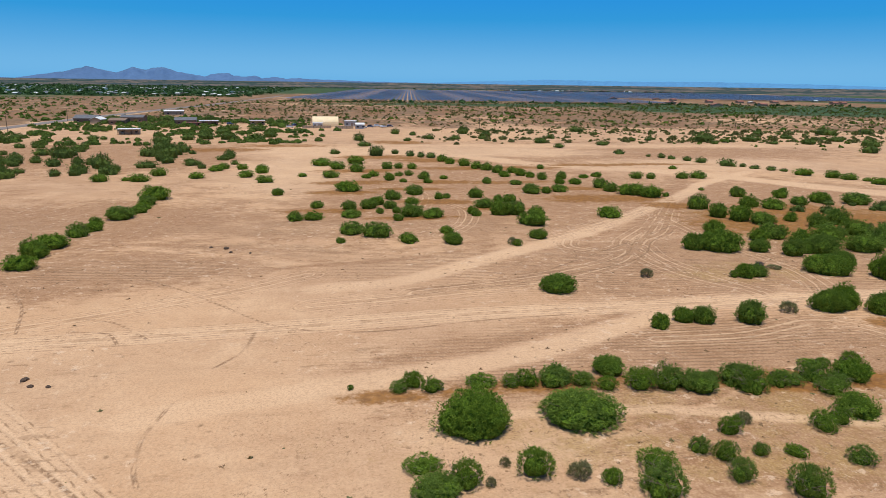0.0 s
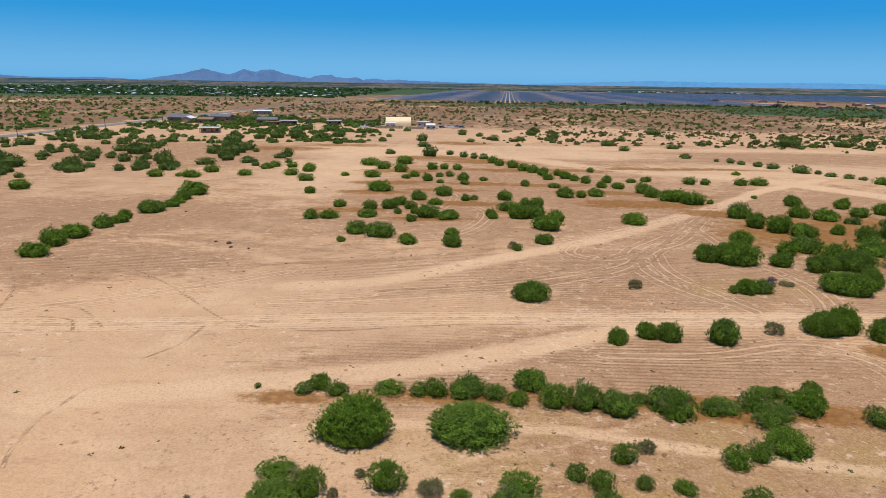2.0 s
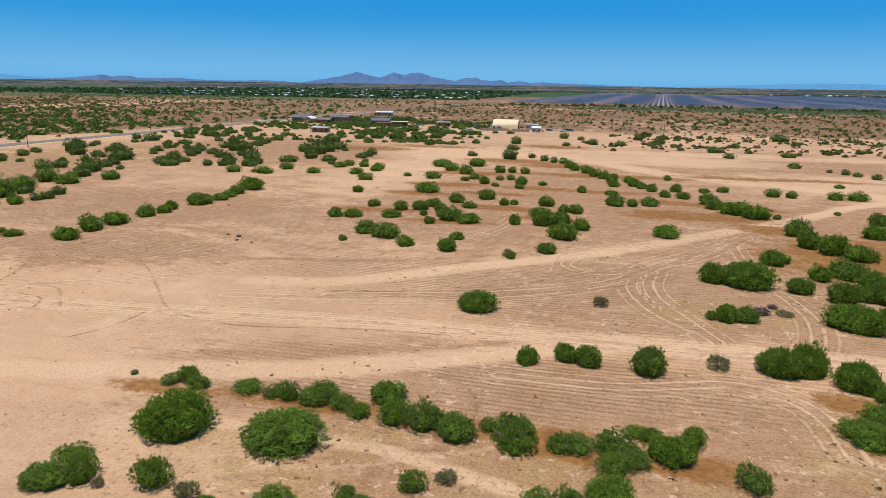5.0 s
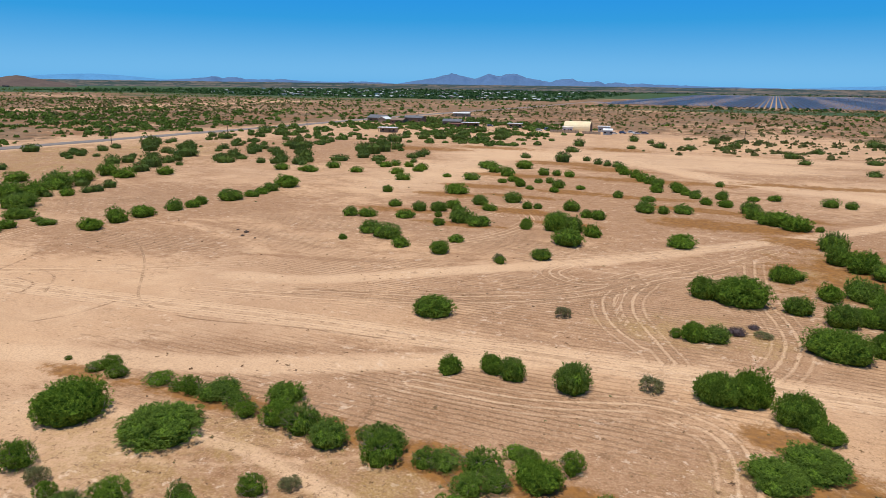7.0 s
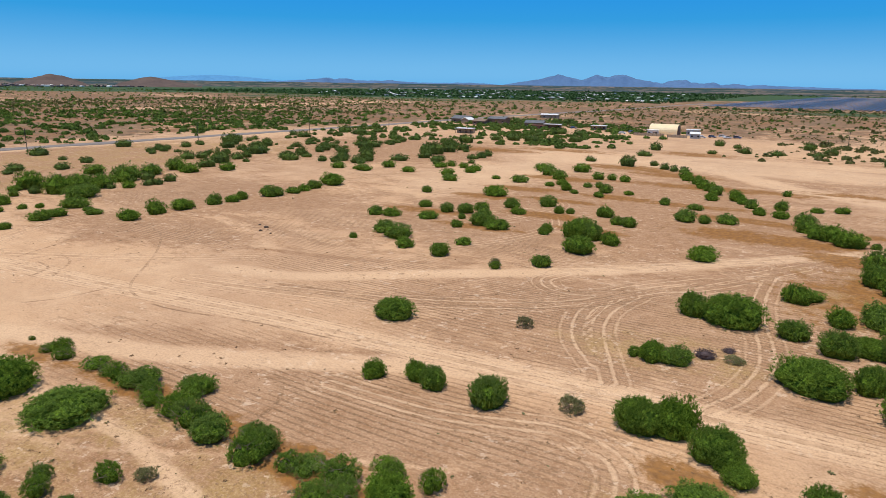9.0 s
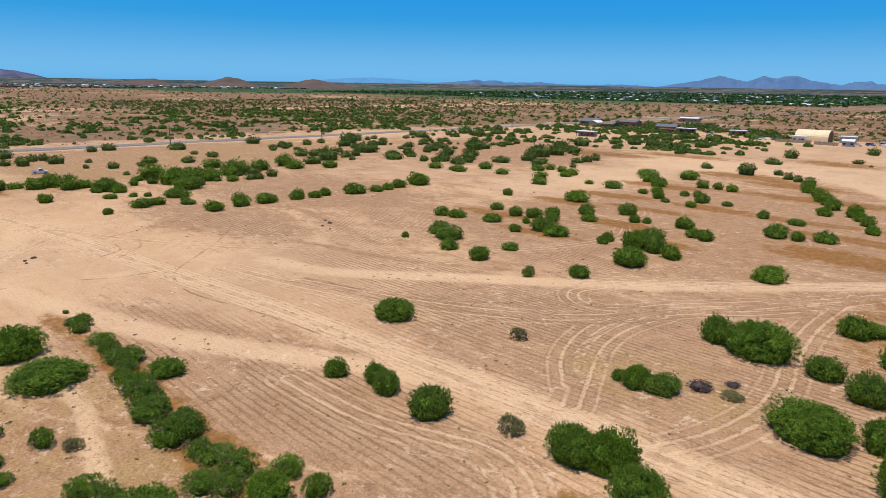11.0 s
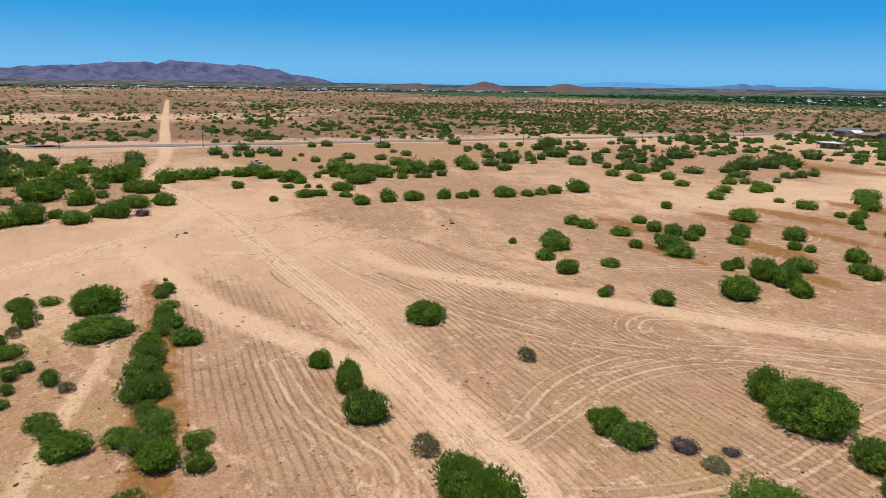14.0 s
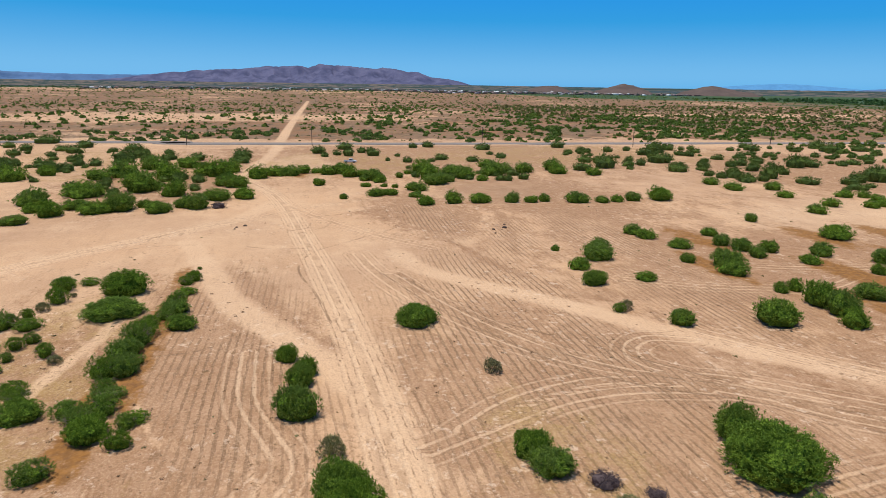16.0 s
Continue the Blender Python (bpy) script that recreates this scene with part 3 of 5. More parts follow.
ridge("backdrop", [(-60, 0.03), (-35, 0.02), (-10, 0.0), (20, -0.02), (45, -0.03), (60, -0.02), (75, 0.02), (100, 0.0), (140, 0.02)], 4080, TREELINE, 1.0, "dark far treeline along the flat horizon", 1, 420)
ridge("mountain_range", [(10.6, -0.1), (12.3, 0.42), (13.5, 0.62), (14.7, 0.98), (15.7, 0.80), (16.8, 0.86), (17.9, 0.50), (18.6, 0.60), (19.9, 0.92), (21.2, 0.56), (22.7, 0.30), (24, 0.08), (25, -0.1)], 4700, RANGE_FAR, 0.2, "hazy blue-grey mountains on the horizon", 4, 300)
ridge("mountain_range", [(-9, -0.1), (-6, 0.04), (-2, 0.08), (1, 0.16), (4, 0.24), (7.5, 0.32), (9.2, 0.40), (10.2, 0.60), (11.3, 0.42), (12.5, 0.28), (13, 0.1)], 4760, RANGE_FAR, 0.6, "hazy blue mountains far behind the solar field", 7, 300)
ridge("mountain_range", [(-46, 0.1), (-38, 0.3), (-30, 0.42), (-24, 0.36), (-17, 0.44), (-12, 0.25), (-7, 0.05)], 4790, RANGE_PALE, 0.12, "very pale hazy blue mountains low on the horizon", 9, 300)
ridge("mountain_range", [(72.6, -0.1), (73.6, 0.2), (75, 0.5), (76.4, 0.62), (77.6, 1.02), (79, 1.16), (80, 1.34), (81.4, 1.28), (83.6, 1.46), (85.9, 1.54), (86.8, 1.36), (88.4, 1.36), (90.1, 1.33), (91.8, 1.12), (93.5, 1.04), (96, 0.86), (98.3, 0.66), (99.6, 0.45), (101.5, 0.2), (104, -0.05)], 4650, RANGE, 0.16, "rugged mountain range on the horizon, purple-grey with haze", 12)
ridge("mountain_range", [(96, 0.2), (99, 0.5), (104, 0.45), (107, 0.5), (110, 0.62), (112, 0.5), (118, 0.45), (124, 0.3)], 4760, RANGE_FAR, 0.15, "hazy blue mountains behind the purple range", 15, 300)
ridge("mountain_range", [(24, -0.05), (27.5, 0.15), (29, 0.08), (32, 0.08), (34, 0.22), (36.5, 0.18), (38.5, 0.34), (40.2, 0.28), (42, 0.12), (45, -0.05)], 4740, RANGE_FAR, 0.55, "low hazy blue mountains on the horizon", 17, 300)
ridge("mountain_range", [(43, 0.05), (46, 0.32), (48.5, 0.44), (51, 0.3), (54, 0.05)], 4790, RANGE_PALE, 0.15, "very pale hazy blue mountains low on the horizon", 19, 300)
ridge("desert_hill", [(49.4, -0.45), (51, -0.18), (52.5, 0.12), (53.2, 0.26), (54.1, 0.06), (56, -0.45)], 3600, HILL, 0.5, "bare reddish-brown desert hill", 21)
ridge("desert_hill", [(57.6, -0.45), (58.5, -0.05), (59.4, 0.24), (60.0, 0.31), (60.8, 0.1), (62.8, -0.45)], 3500, HILL, 0.5, "bare reddish-brown desert hill", 23)
ridge("desert_hill", [(64.2, -0.4), (65.6, 0.08), (67, 0.02), (68.2, -0.4)], 3900, HILL, 0.1, "low bare brown desert hill", 25)


# ---- desert bushes ----
def crown_mesh(name, seed, sprigs, each, size, material, lobes=5, core=0.8):
    """A bush's crown, one metre in radius and one metre high: leafy sprigs over a few uneven lobes, round an inner
    mass, painted shade-dark in green crowns.
    """
    rng = np.random.default_rng(seed)
    a = np.arange(lobes) * 2.4 + rng.uniform(0, 6.28)
    reach = rng.uniform(0.18, 0.50, lobes)
    r = rng.uniform(0.46, 0.64, lobes)
    centre = np.stack([np.cos(a) * reach, np.sin(a) * reach * rng.uniform(0.7, 1.0), rng.uniform(0.10, 0.34, lobes)], 1)
    tall = rng.uniform(0.85, 1.15, lobes)
    spots = []
    while len(spots) < sprigs:
        i = rng.integers(lobes)
        d = Vector(rng.normal(size=3))
        d.z = abs(d.z) * 1.1 if rng.random() < 0.78 else d.z
        d.normalize()
        bulge = 1 + 0.26 * noise.fractal((d.x * 1.8 + seed, d.y * 1.8, d.z * 1.8 + i), 1.0, 2.0, 3)
        q = centre[i] + np.array([d.x, d.y, d.z * tall[i]]) * r[i] * bulge * rng.uniform(0.80, 1.10)
        if q[2] < 0.03:
            continue
        inside = (((q - centre) / np.stack([r, r, r * tall], 1)) ** 2).sum(1)
        if (inside < 0.6).any():
            continue
        spots.append((*q, *d))
    spots = np.array(spots)
    p, d = np.repeat(spots[:, :3], each, 0), np.repeat(spots[:, 3:], each, 0)
    n = len(p)
    grow = d * 0.7 + (0, 0, 0.55) + rng.normal(scale=0.62, size=d.shape)
    grow /= np.linalg.norm(grow, axis=1)[:, None]
    long_ = np.where(np.repeat(rng.random(sprigs) < 0.12, each), 1.7, 1.0)
    p = p + grow * (rng.uniform(-0.6, 2.2, n) * size * long_)[:, None]
    wide, top = np.percentile(np.hypot(p[:, 0], p[:, 1]), 98), np.percentile(p[:, 2], 97)
    fitted = np.array([1 / wide, 1 / wide, 1 / top])
    p *= fitted
    side = np.cross(grow, rng.normal(size=d.shape))
    side /= np.linalg.norm(side, axis=1)[:, None] + 1e-9
    tip = grow + rng.normal(scale=0.5, size=d.shape)
    tip /= np.linalg.norm(tip, axis=1)[:, None]
    s = (size * rng.uniform(0.6, 1.4, n))[:, None]
    verts = np.stack([p - side * s * 0.36, p + side * s * 0.36, p + tip * s * 1.7], 1).reshape(-1, 3)
    verts[:, 2] = np.clip(verts[:, 2], 0.0, None)
    faces = np.arange(n * 3).reshape(-1, 3)
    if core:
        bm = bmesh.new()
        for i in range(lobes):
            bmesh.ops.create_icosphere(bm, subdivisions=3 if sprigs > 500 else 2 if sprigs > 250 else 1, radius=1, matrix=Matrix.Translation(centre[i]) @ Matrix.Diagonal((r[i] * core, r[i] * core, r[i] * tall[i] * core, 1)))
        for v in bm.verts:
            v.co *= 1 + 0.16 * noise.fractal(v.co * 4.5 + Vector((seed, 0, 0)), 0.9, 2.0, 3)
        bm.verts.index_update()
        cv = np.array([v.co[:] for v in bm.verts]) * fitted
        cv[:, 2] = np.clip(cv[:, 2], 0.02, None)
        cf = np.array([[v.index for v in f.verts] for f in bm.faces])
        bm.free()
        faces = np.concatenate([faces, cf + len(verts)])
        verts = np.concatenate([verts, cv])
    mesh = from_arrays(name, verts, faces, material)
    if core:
        # green crowns: the core's dark colour paints the shade between sprigs
        mesh.materials.append(material if material == DEAD else SHADED_CORE)
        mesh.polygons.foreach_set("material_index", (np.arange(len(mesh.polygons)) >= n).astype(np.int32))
    return mesh


PALE_BARK = surface("pale_bark", (0.20, 0.15, 0.10), (0.28, 0.21, 0.15), 3.0)


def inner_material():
    """Leaves and twigs inside a crown, their shade painted in as dark green."""
    n = Nodes("shaded_inner_leaves", 0.9, 0.0, 0.0)
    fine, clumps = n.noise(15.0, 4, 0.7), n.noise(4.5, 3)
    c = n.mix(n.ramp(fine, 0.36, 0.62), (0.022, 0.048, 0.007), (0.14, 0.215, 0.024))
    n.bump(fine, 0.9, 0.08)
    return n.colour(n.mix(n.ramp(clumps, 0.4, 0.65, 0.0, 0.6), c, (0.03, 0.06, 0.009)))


SHADED_CORE = inner_material()


def stem_mesh(name, seed, count=7, material=None, twigs=0, reach=0.75):
    """Thin leaning stems from one root, with twigs where the bush is bare."""
    rng = random.Random(seed)
    bm = bmesh.new()
    for i in range(count):
        a = rng.uniform(0, 6.28)
        out_, up = rng.uniform(0.2, reach), rng.uniform(0.45, 0.85)
        knee = (math.cos(a) * out_ * 0.45, math.sin(a) * out_ * 0.45, up * 0.55)
        end = (math.cos(a + 0.2) * out_, math.sin(a + 0.2) * out_, up)
        rod(bm, (0, 0, -0.05), knee, 0.03, 0.02, 5)
        rod(bm, knee, end, 0.02, 0.008, 4)
        for j in range(twigs):
            b = a + rng.uniform(-1.3, 1.3)
            k = rng.uniform(0.25, 0.6)
            start = Vector(knee).lerp(Vector(end), rng.random())
            rod(bm, start, start + Vector((math.cos(b) * k, math.sin(b) * k, rng.uniform(0.0, 0.4))), 0.010, 0.003, 3)
    mesh = bpy.data.meshes.new(name)
    bm.to_mesh(mesh)
    bm.free()
    mesh.materials.append(material or BARK)
    return mesh


CROWNS = {
    "large": [crown_mesh("crown", 20 + i, 1400, 20, 0.025, LEAF, 6 + i % 3, 0.79) for i in range(4)],
    "near": [crown_mesh("crown", 10 + i, 640, 18, 0.034, LEAF, 5 + i % 4, 0.76) for i in range(7)],
    "mid": [crown_mesh("crown", 30 + i, 340, 14, 0.046, LEAF, 5 + i % 3, 0.80) for i in range(6)],
    "far": [crown_mesh("crown", 50 + i, 190, 9, 0.062, LEAF, 5 + i % 2, 0.84) for i in range(5)],
    "distant": [crown_mesh("crown", 60 + i, 110, 7, 0.075, LEAF_MID, 5 + i % 2, 0.86) for i in range(5)],
    "sparse": [crown_mesh("crown", 70 + i, 300, 9, 0.08, LEAF_GREY, 5, 0.0) for i in range(3)],
    "thin": [crown_mesh("crown", 80 + i, 460, 14, 0.042, LEAF, 6, 0.58) for i in range(4)],
    "dead": [crown_mesh("crown", 86 + i, 300, 14, 0.032, DEAD, 4, 0.7) for i in range(2)],
}
STEMS = [stem_mesh("stem", 90 + i) for i in range(3)]
BARE = [stem_mesh("stem", 95 + i, 14, PALE_BARK, 4, 0.85) for i in range(3)]
DEAD_STEMS = [stem_mesh("branch", 98 + i, 26, DEAD, 5, 0.8) for i in range(2)]
pick_bush = random.Random(5)
COUNTED = 193.0   # metres from the middle of the field


def bush(x, y, r, h, label, group, look_="", category="bush"):
    ob = new("bush")
    size = max(r, 0.3)
    away = math.hypot(x - 45, y - 72)
    detail = "near" if away < 62 else "mid" if away < 150 else "far"
    crowns, stems = CROWNS[detail], STEMS
    if look_ == "dusty":
        crowns, stems = CROWNS["sparse"], BARE
    elif look_ == "dead":
        crowns, stems = CROWNS["dead"], DEAD_STEMS
    elif size > 2.4 and detail == "near":
        crowns = CROWNS["large"]
    elif size < (2.0 if "wash" in group else 1.35) and detail == "near":
        crowns, stems = CROWNS["thin"], BARE
    ob.matrix_basis = Matrix.LocRotScale((x, y, float(swell(x, y)) - 0.03), Euler((0, 0, pick_bush.uniform(0, 6.28))), (size, size, h))
    if crowns:
        child("crown", pick_bush.choice(crowns), ob)
    child("branch" if look_ == "dead" else "stem", pick_bush.choice(stems), ob)
    return tagged(ob, label, category, group)


BEYOND = []   # bushes past the counted ones, joined below


def thicket(group, label, rows, look_=""):
    for x, y, r, h in rows:
        if math.hypot(x - 45, y - 72) > COUNTED:
            BEYOND.append((x, y, r, h))
            continue
        big = " large" if r > 2.9 else " small" if r < 1.2 else ""
        bush(x, y, r, h, label.replace("~", big.strip() or "rounded"), group, look_)


thicket("bushes in the dry wash", "~ dark green mesquite bush in the dry wash", [(5.2, 61.5, 1.25, 0.91), (6.6, 62.3, 1.21, 1.51), (8.5, 61.1, 1.25, 1.22), (13.6, 61.7, 1.76, 0.98), (16.8, 61.1, 1.22, 1), (18.5, 60.9, 1.31, 1.62), (21.7, 61.1, 2.17, 1.52), (24.4, 60.3, 1.4, 1.22), (28, 62.9, 2.12, 1.63), (26.4, 59, 1.24, 1.25), (30, 59, 1.89, 1.88), (33, 58.6, 1.92, 2.4), (35.8, 58, 2.16, 1.67), (41.1, 58.7, 2.02, 1.96), (41.4, 56.9, 1.83, 2.28), (46.6, 58.5, 1.75, 0.94), (49.6, 58.7, 1.79, 1.76), (53, 61.3, 1.05, 1.09), (11.3, 52.9, 3.6, 3.06), (21.4, 53.5, 4.06, 2.03), (5.9, 47, 1.71, 0.89), (6.3, 43.4, 2.15, 1.29), (8.8, 44.3, 1.49, 1.86), (14.8, 45.1, 1.64, 2.05)])
thicket("bushes in the dry wash", "~ dark green mesquite bush in the dry wash", [(20.4, 43.1, 0.93, 1.16), (24.9, 44.5, 1.8, 1.28), (23.8, 41.5, 1.91, 2.05), (29.8, 46.6, 1.01, 1.26), (31.4, 45.3, 1.14, 1.43), (34.3, 49.2, 1.16, 1.46), (31.2, 42.5, 1.27, 1.58), (34.9, 45.6, 0.79, 0.98), (38, 45.2, 1.01, 0.81), (35.3, 40, 1.73, 2.16), (43.8, 49.2, 1.51, 1.31), (46.1, 50.1, 1.32, 1.47), (49.5, 55.7, 1.67, 1.34), (51.4, 56.9, 1.51, 1.3), (54.3, 58.4, 2.1, 1.9), (56.6, 61.4, 1.24, 1.55), (51.9, 62, 1.41, 0.7), (49.2, 51.7, 2.22, 1.61), (60.3, 55.9, 1.6, 1.5), (45.1, 57.8, 1.3, 1.4), (43, 43.6, 1.3, 1.2), (0.1, 62.2, 0.4, 0.5), (38.7, 59.6, 1, 0.9)])
thicket("bushes on the ploughed field", "~ dense green mesquite bush on bare furrowed sand", [(40.7, 75.7, 1.41, 1.76), (45, 77.7, 1.48, 1.85), (47.2, 76.9, 1.7, 2.12), (53.9, 76.5, 2.22, 2.78), (67.9, 79.2, 2.51, 2.86), (70.9, 80.2, 2.42, 3.02), (75.1, 77.3, 2.46, 2.71), (77.2, 74.7, 1.75, 1.31), (75.4, 69, 2.95, 1.63), (72.2, 66, 2.74, 1.37), (82.9, 73.5, 1.75, 2.19), (32, 92.4, 3.05, 2.3), (66.7, 114.7, 2.33, 2.92), (71.8, 114.3, 4.48, 3.5), (63.5, 95.6, 0.89, 1.11), (65.4, 95.8, 1.78, 2.05), (68, 96.1, 2.13, 1.68), (79.1, 128.3, 2.13, 2.58), (79.1, 112.3, 2.21, 2.2), (81.8, 97.3, 3.94, 2.89), (84.4, 109, 2.38, 2.85), (87.1, 99.8, 2.18, 2.7), (87.5, 111.8, 2.67, 1.86), (84.8, 120.8, 2.26, 2.29)])
thicket("bushes on the ploughed field", "~ dense green mesquite bush on bare furrowed sand", [(12.3, 125.3, 2.1, 1.8), (21, 123.5, 2.3, 2), (33.3, 121.3, 1.1, 1.2)])
thicket("dead bushes", "dead dark purple-brown bush lying on sand", [(-57.9, 60.3, 2.3, 1.4), (70.7, 99.8, 1.5, 0.9), (72.9, 102.8, 1, 0.5)], "dead")
thicket("half-bare bushes", "half-bare grey-green bush on furrowed sand", [(18.1, 44.1, 1, 1.1), (36.6, 50.8, 0.9, 0.8), (12.6, 46.4, 0.5, 0.6), (10.8, 43.8, 0.5, 0.6), (61.7, 79.1, 1.25, 1.4), (49.1, 97.6, 1.12, 1.3), (32.7, 122.5, 1.1, 1.2), (73.9, 99.9, 1.2, 0.6)], "dusty")
thicket("eastern mesquite grove", "~ green mesquite bush in a dense grove", [(90.8, 156, 2.93, 3.59), (89.6, 144.2, 2.56, 3.21), (92.3, 139.6, 2.85, 3.56), (96.2, 136.7, 3.47, 2.45), (89.7, 123.1, 3.17, 2.78), (112.7, 172.7, 2.33, 2.75), (106.6, 157.8, 2.87, 2.81), (124.3, 170, 2.37, 2.65), (111.4, 154.6, 3.23, 2.59), (121.9, 158.9, 2.64, 2.12), (130.1, 161.2, 3.11, 2.60), (140, 159.1, 4.54, 2.88), (104.8, 138.7, 1.64, 2.06), (106.7, 131.9, 2.56, 3.21), (114.1, 134.5, 2.86, 3.58), (102.6, 122.2, 3.63, 2.83), (110.4, 123.8, 3.45, 3.04), (91.3, 115.5, 3.08, 3.23), (91.3, 110.7, 3.55, 3.20), (100.5, 110.9, 3.98, 3.02), (107.7, 114.5, 3.87, 3.91), (89.7, 92.7, 2.96, 3.70), (80.4, 130.2, 2.49, 1.53), (91.3, 174.6, 1.03, 1.12)])
thicket("eastern mesquite grove", "~ green mesquite bush in a dense grove", [(107.5, 183.9, 1.12, 0.77), (114.5, 175.7, 2.06, 1.81), (126, 173, 2.15, 1.72), (92.3, 97.6, 1.63, 1.63), (89.9, 104.2, 1.89, 1.89), (89.7, 83.4, 2.24, 1.81)])
thicket("bushes on the open clearing", "~ green desert bush on tan sandy soil", [(-44.3, 19.4, 3.0, 1.9), (-1.0, 126.5, 1.0, 1.0), (39.3, 127.2, 2.0, 1.8), (1.2, 134.3, 2.6, 2.4), (6.4, 131.4, 3.4, 2.5), (21.1, 132.8, 1.8, 1.3), (41.8, 140.3, 3.6, 3.0), (79.1, 128.6, 2.1, 2.3), (-11.2, 148.6, 2.0, 2.0), (-7.2, 149.3, 2.5, 1.7), (1.4, 151.8, 2.5, 1.7), (8.4, 155.8, 1.2, 1.3), (12.0, 146.6, 1.5, 1.5), (12.4, 156.3, 1.4, 1.4), (15.8, 151.8, 3.3, 2.8), (20.3, 149.8, 2.9, 2.1), (30.5, 152.9, 1.4, 1.8), (30.8, 150.1, 1.4, 1.5), (37.1, 151.5, 2.8, 3.3), (40.9, 151.8, 2.6, 3.2), (45.5, 149.2, 2.1, 2.4), (62.8, 147.4, 3.5, 2.2)])
thicket("bushes on the open clearing", "~ green desert bush on tan sandy soil", [(-7.1, 164.6, 1.9, 1.7), (1.0, 161.4, 2.1, 2.0), (5.8, 162.6, 2.4, 2.2), (8.0, 166.9, 2.0, 2.1), (11.1, 161.9, 1.9, 2.0), (17.3, 167.9, 2.1, 1.5), (35.4, 162.4, 2.9, 2.2), (41.0, 170.2, 1.7, 1.8), (43.8, 169.3, 2.1, 2.1), (-18.4, 184.1, 1.8, 1.8), (12.8, 174.5, 2.5, 2.3), (19.4, 182.4, 2.9, 2.4), (25.4, 174.7, 1.5, 1.7), (27.7, 176.1, 1.2, 1.3), (36.0, 177.3, 2.4, 2.5), (53.6, 182.3, 3.1, 2.5), (58.0, 182.0, 1.7, 1.8), (62.8, 184.4, 2.6, 2.1), (78.6, 184.3, 2.4, 2.5), (82.5, 178.9, 4.1, 3.0), (86.5, 174.5, 3.6, 3.0), (0.6, 189.4, 4.2, 2.5), (53.4, 198.9, 2.2, 1.3)])
thicket("bushes on the open clearing", "~ green desert bush on tan sandy soil", [(68.1, 200.2, 1.9, 1.8), (72.9, 199.0, 2.2, 1.7), (78.5, 192.0, 2.8, 2.9), (175.8, 192.1, 3.0, 2.1), (177.5, 199.0, 1.8, 1.2), (-24.4, 208.5, 3.0, 2.1), (14.5, 210.8, 2.2, 2.3), (18.5, 206.3, 1.4, 1.1), (25.8, 212.8, 2.3, 2.4), (26.1, 204.8, 1.7, 1.4), (32.5, 213.4, 1.7, 1.1), (44.8, 202.7, 1.8, 1.8), (65.2, 210.6, 2.1, 2.2), (72.5, 211.6, 2.1, 2.2), (80.5, 212.3, 1.8, 1.2), (86.0, 214.9, 2.0, 1.5), (99.3, 211.9, 2.6, 2.2), (104.5, 211.2, 2.0, 1.9), (116.1, 211.0, 2.6, 2.2), (121.8, 211.1, 3.3, 2.4), (172.3, 209.5, 2.8, 2.6), (174.8, 204.1, 3.3, 2.1)])
thicket("row of bushes at the field edge", "~ green bush in a row along the sand field", [(-58.1, 18.6, 2.6, 2.1), (-61.4, 27.4, 3.6, 2.3), (-55.1, 33.3, 4.3, 2.7), (-52.9, 24.3, 3.7, 3.5), (-60.9, 42.8, 1.8, 1.9), (-59.8, 52.1, 2.8, 2.2), (-57.8, 38.2, 4.4, 4.2), (-53.8, 47.1, 3.7, 2.5), (-57.4, 55.3, 3.4, 3.5), (-53.1, 112.8, 3, 2.21), (-54.3, 120.4, 2.64, 3.18), (-54.3, 127.8, 3.36, 2.3), (-52.8, 136.4, 2.38, 2.53), (-51.9, 141.5, 2.32, 1.6), (-52.4, 145.6, 1.72, 2.07), (-49.9, 154.2, 3.54, 2.7), (-48.4, 160.8, 2.23, 1.68), (-48.4, 165.3, 2.01, 1.76), (-48.8, 170.2, 2.45, 2.21), (-49, 179, 4.35, 3.28)])
thicket("bushes between road and field", "~ green mesquite bush on sandy bank", [(-119.4, 51.8, 4.4, 3.9), (-126.8, 59.5, 4.2, 4.4), (-115.7, 57.0, 5.5, 5.3), (-94.2, 59.3, 3.4, 3.5), (-90.3, 63.2, 4.1, 3.2), (-70.9, 66.1, 3.5, 2.6), (-69.4, 59.3, 4.2, 2.6), (-63.8, 52.6, 2.0, 2.1), (-116.5, 74.7, 4.7, 3.2), (-115.4, 79.8, 4.0, 3.4), (-110.8, 69.2, 4.0, 4.2), (-120.2, 83.8, 2.6, 2.8), (-120.1, 88.6, 2.8, 1.7), (-116.4, 96.1, 3.7, 3.6), (-114.2, 91.9, 3.1, 3.0), (-91.6, 87.4, 2.2, 2.0), (-64.7, 92.3, 1.3, 1.4), (-109.2, 102.7, 3.1, 2.0), (-108.2, 98.2, 3.6, 3.9), (-100.0, 105.4, 4.1, 3.4), (-98.1, 102.0, 2.0, 1.7), (-94.4, 106.7, 2.5, 2.2), (-86.3, 101.1, 1.9, 1.2), (-84.9, 106.6, 1.3, 1.1)])
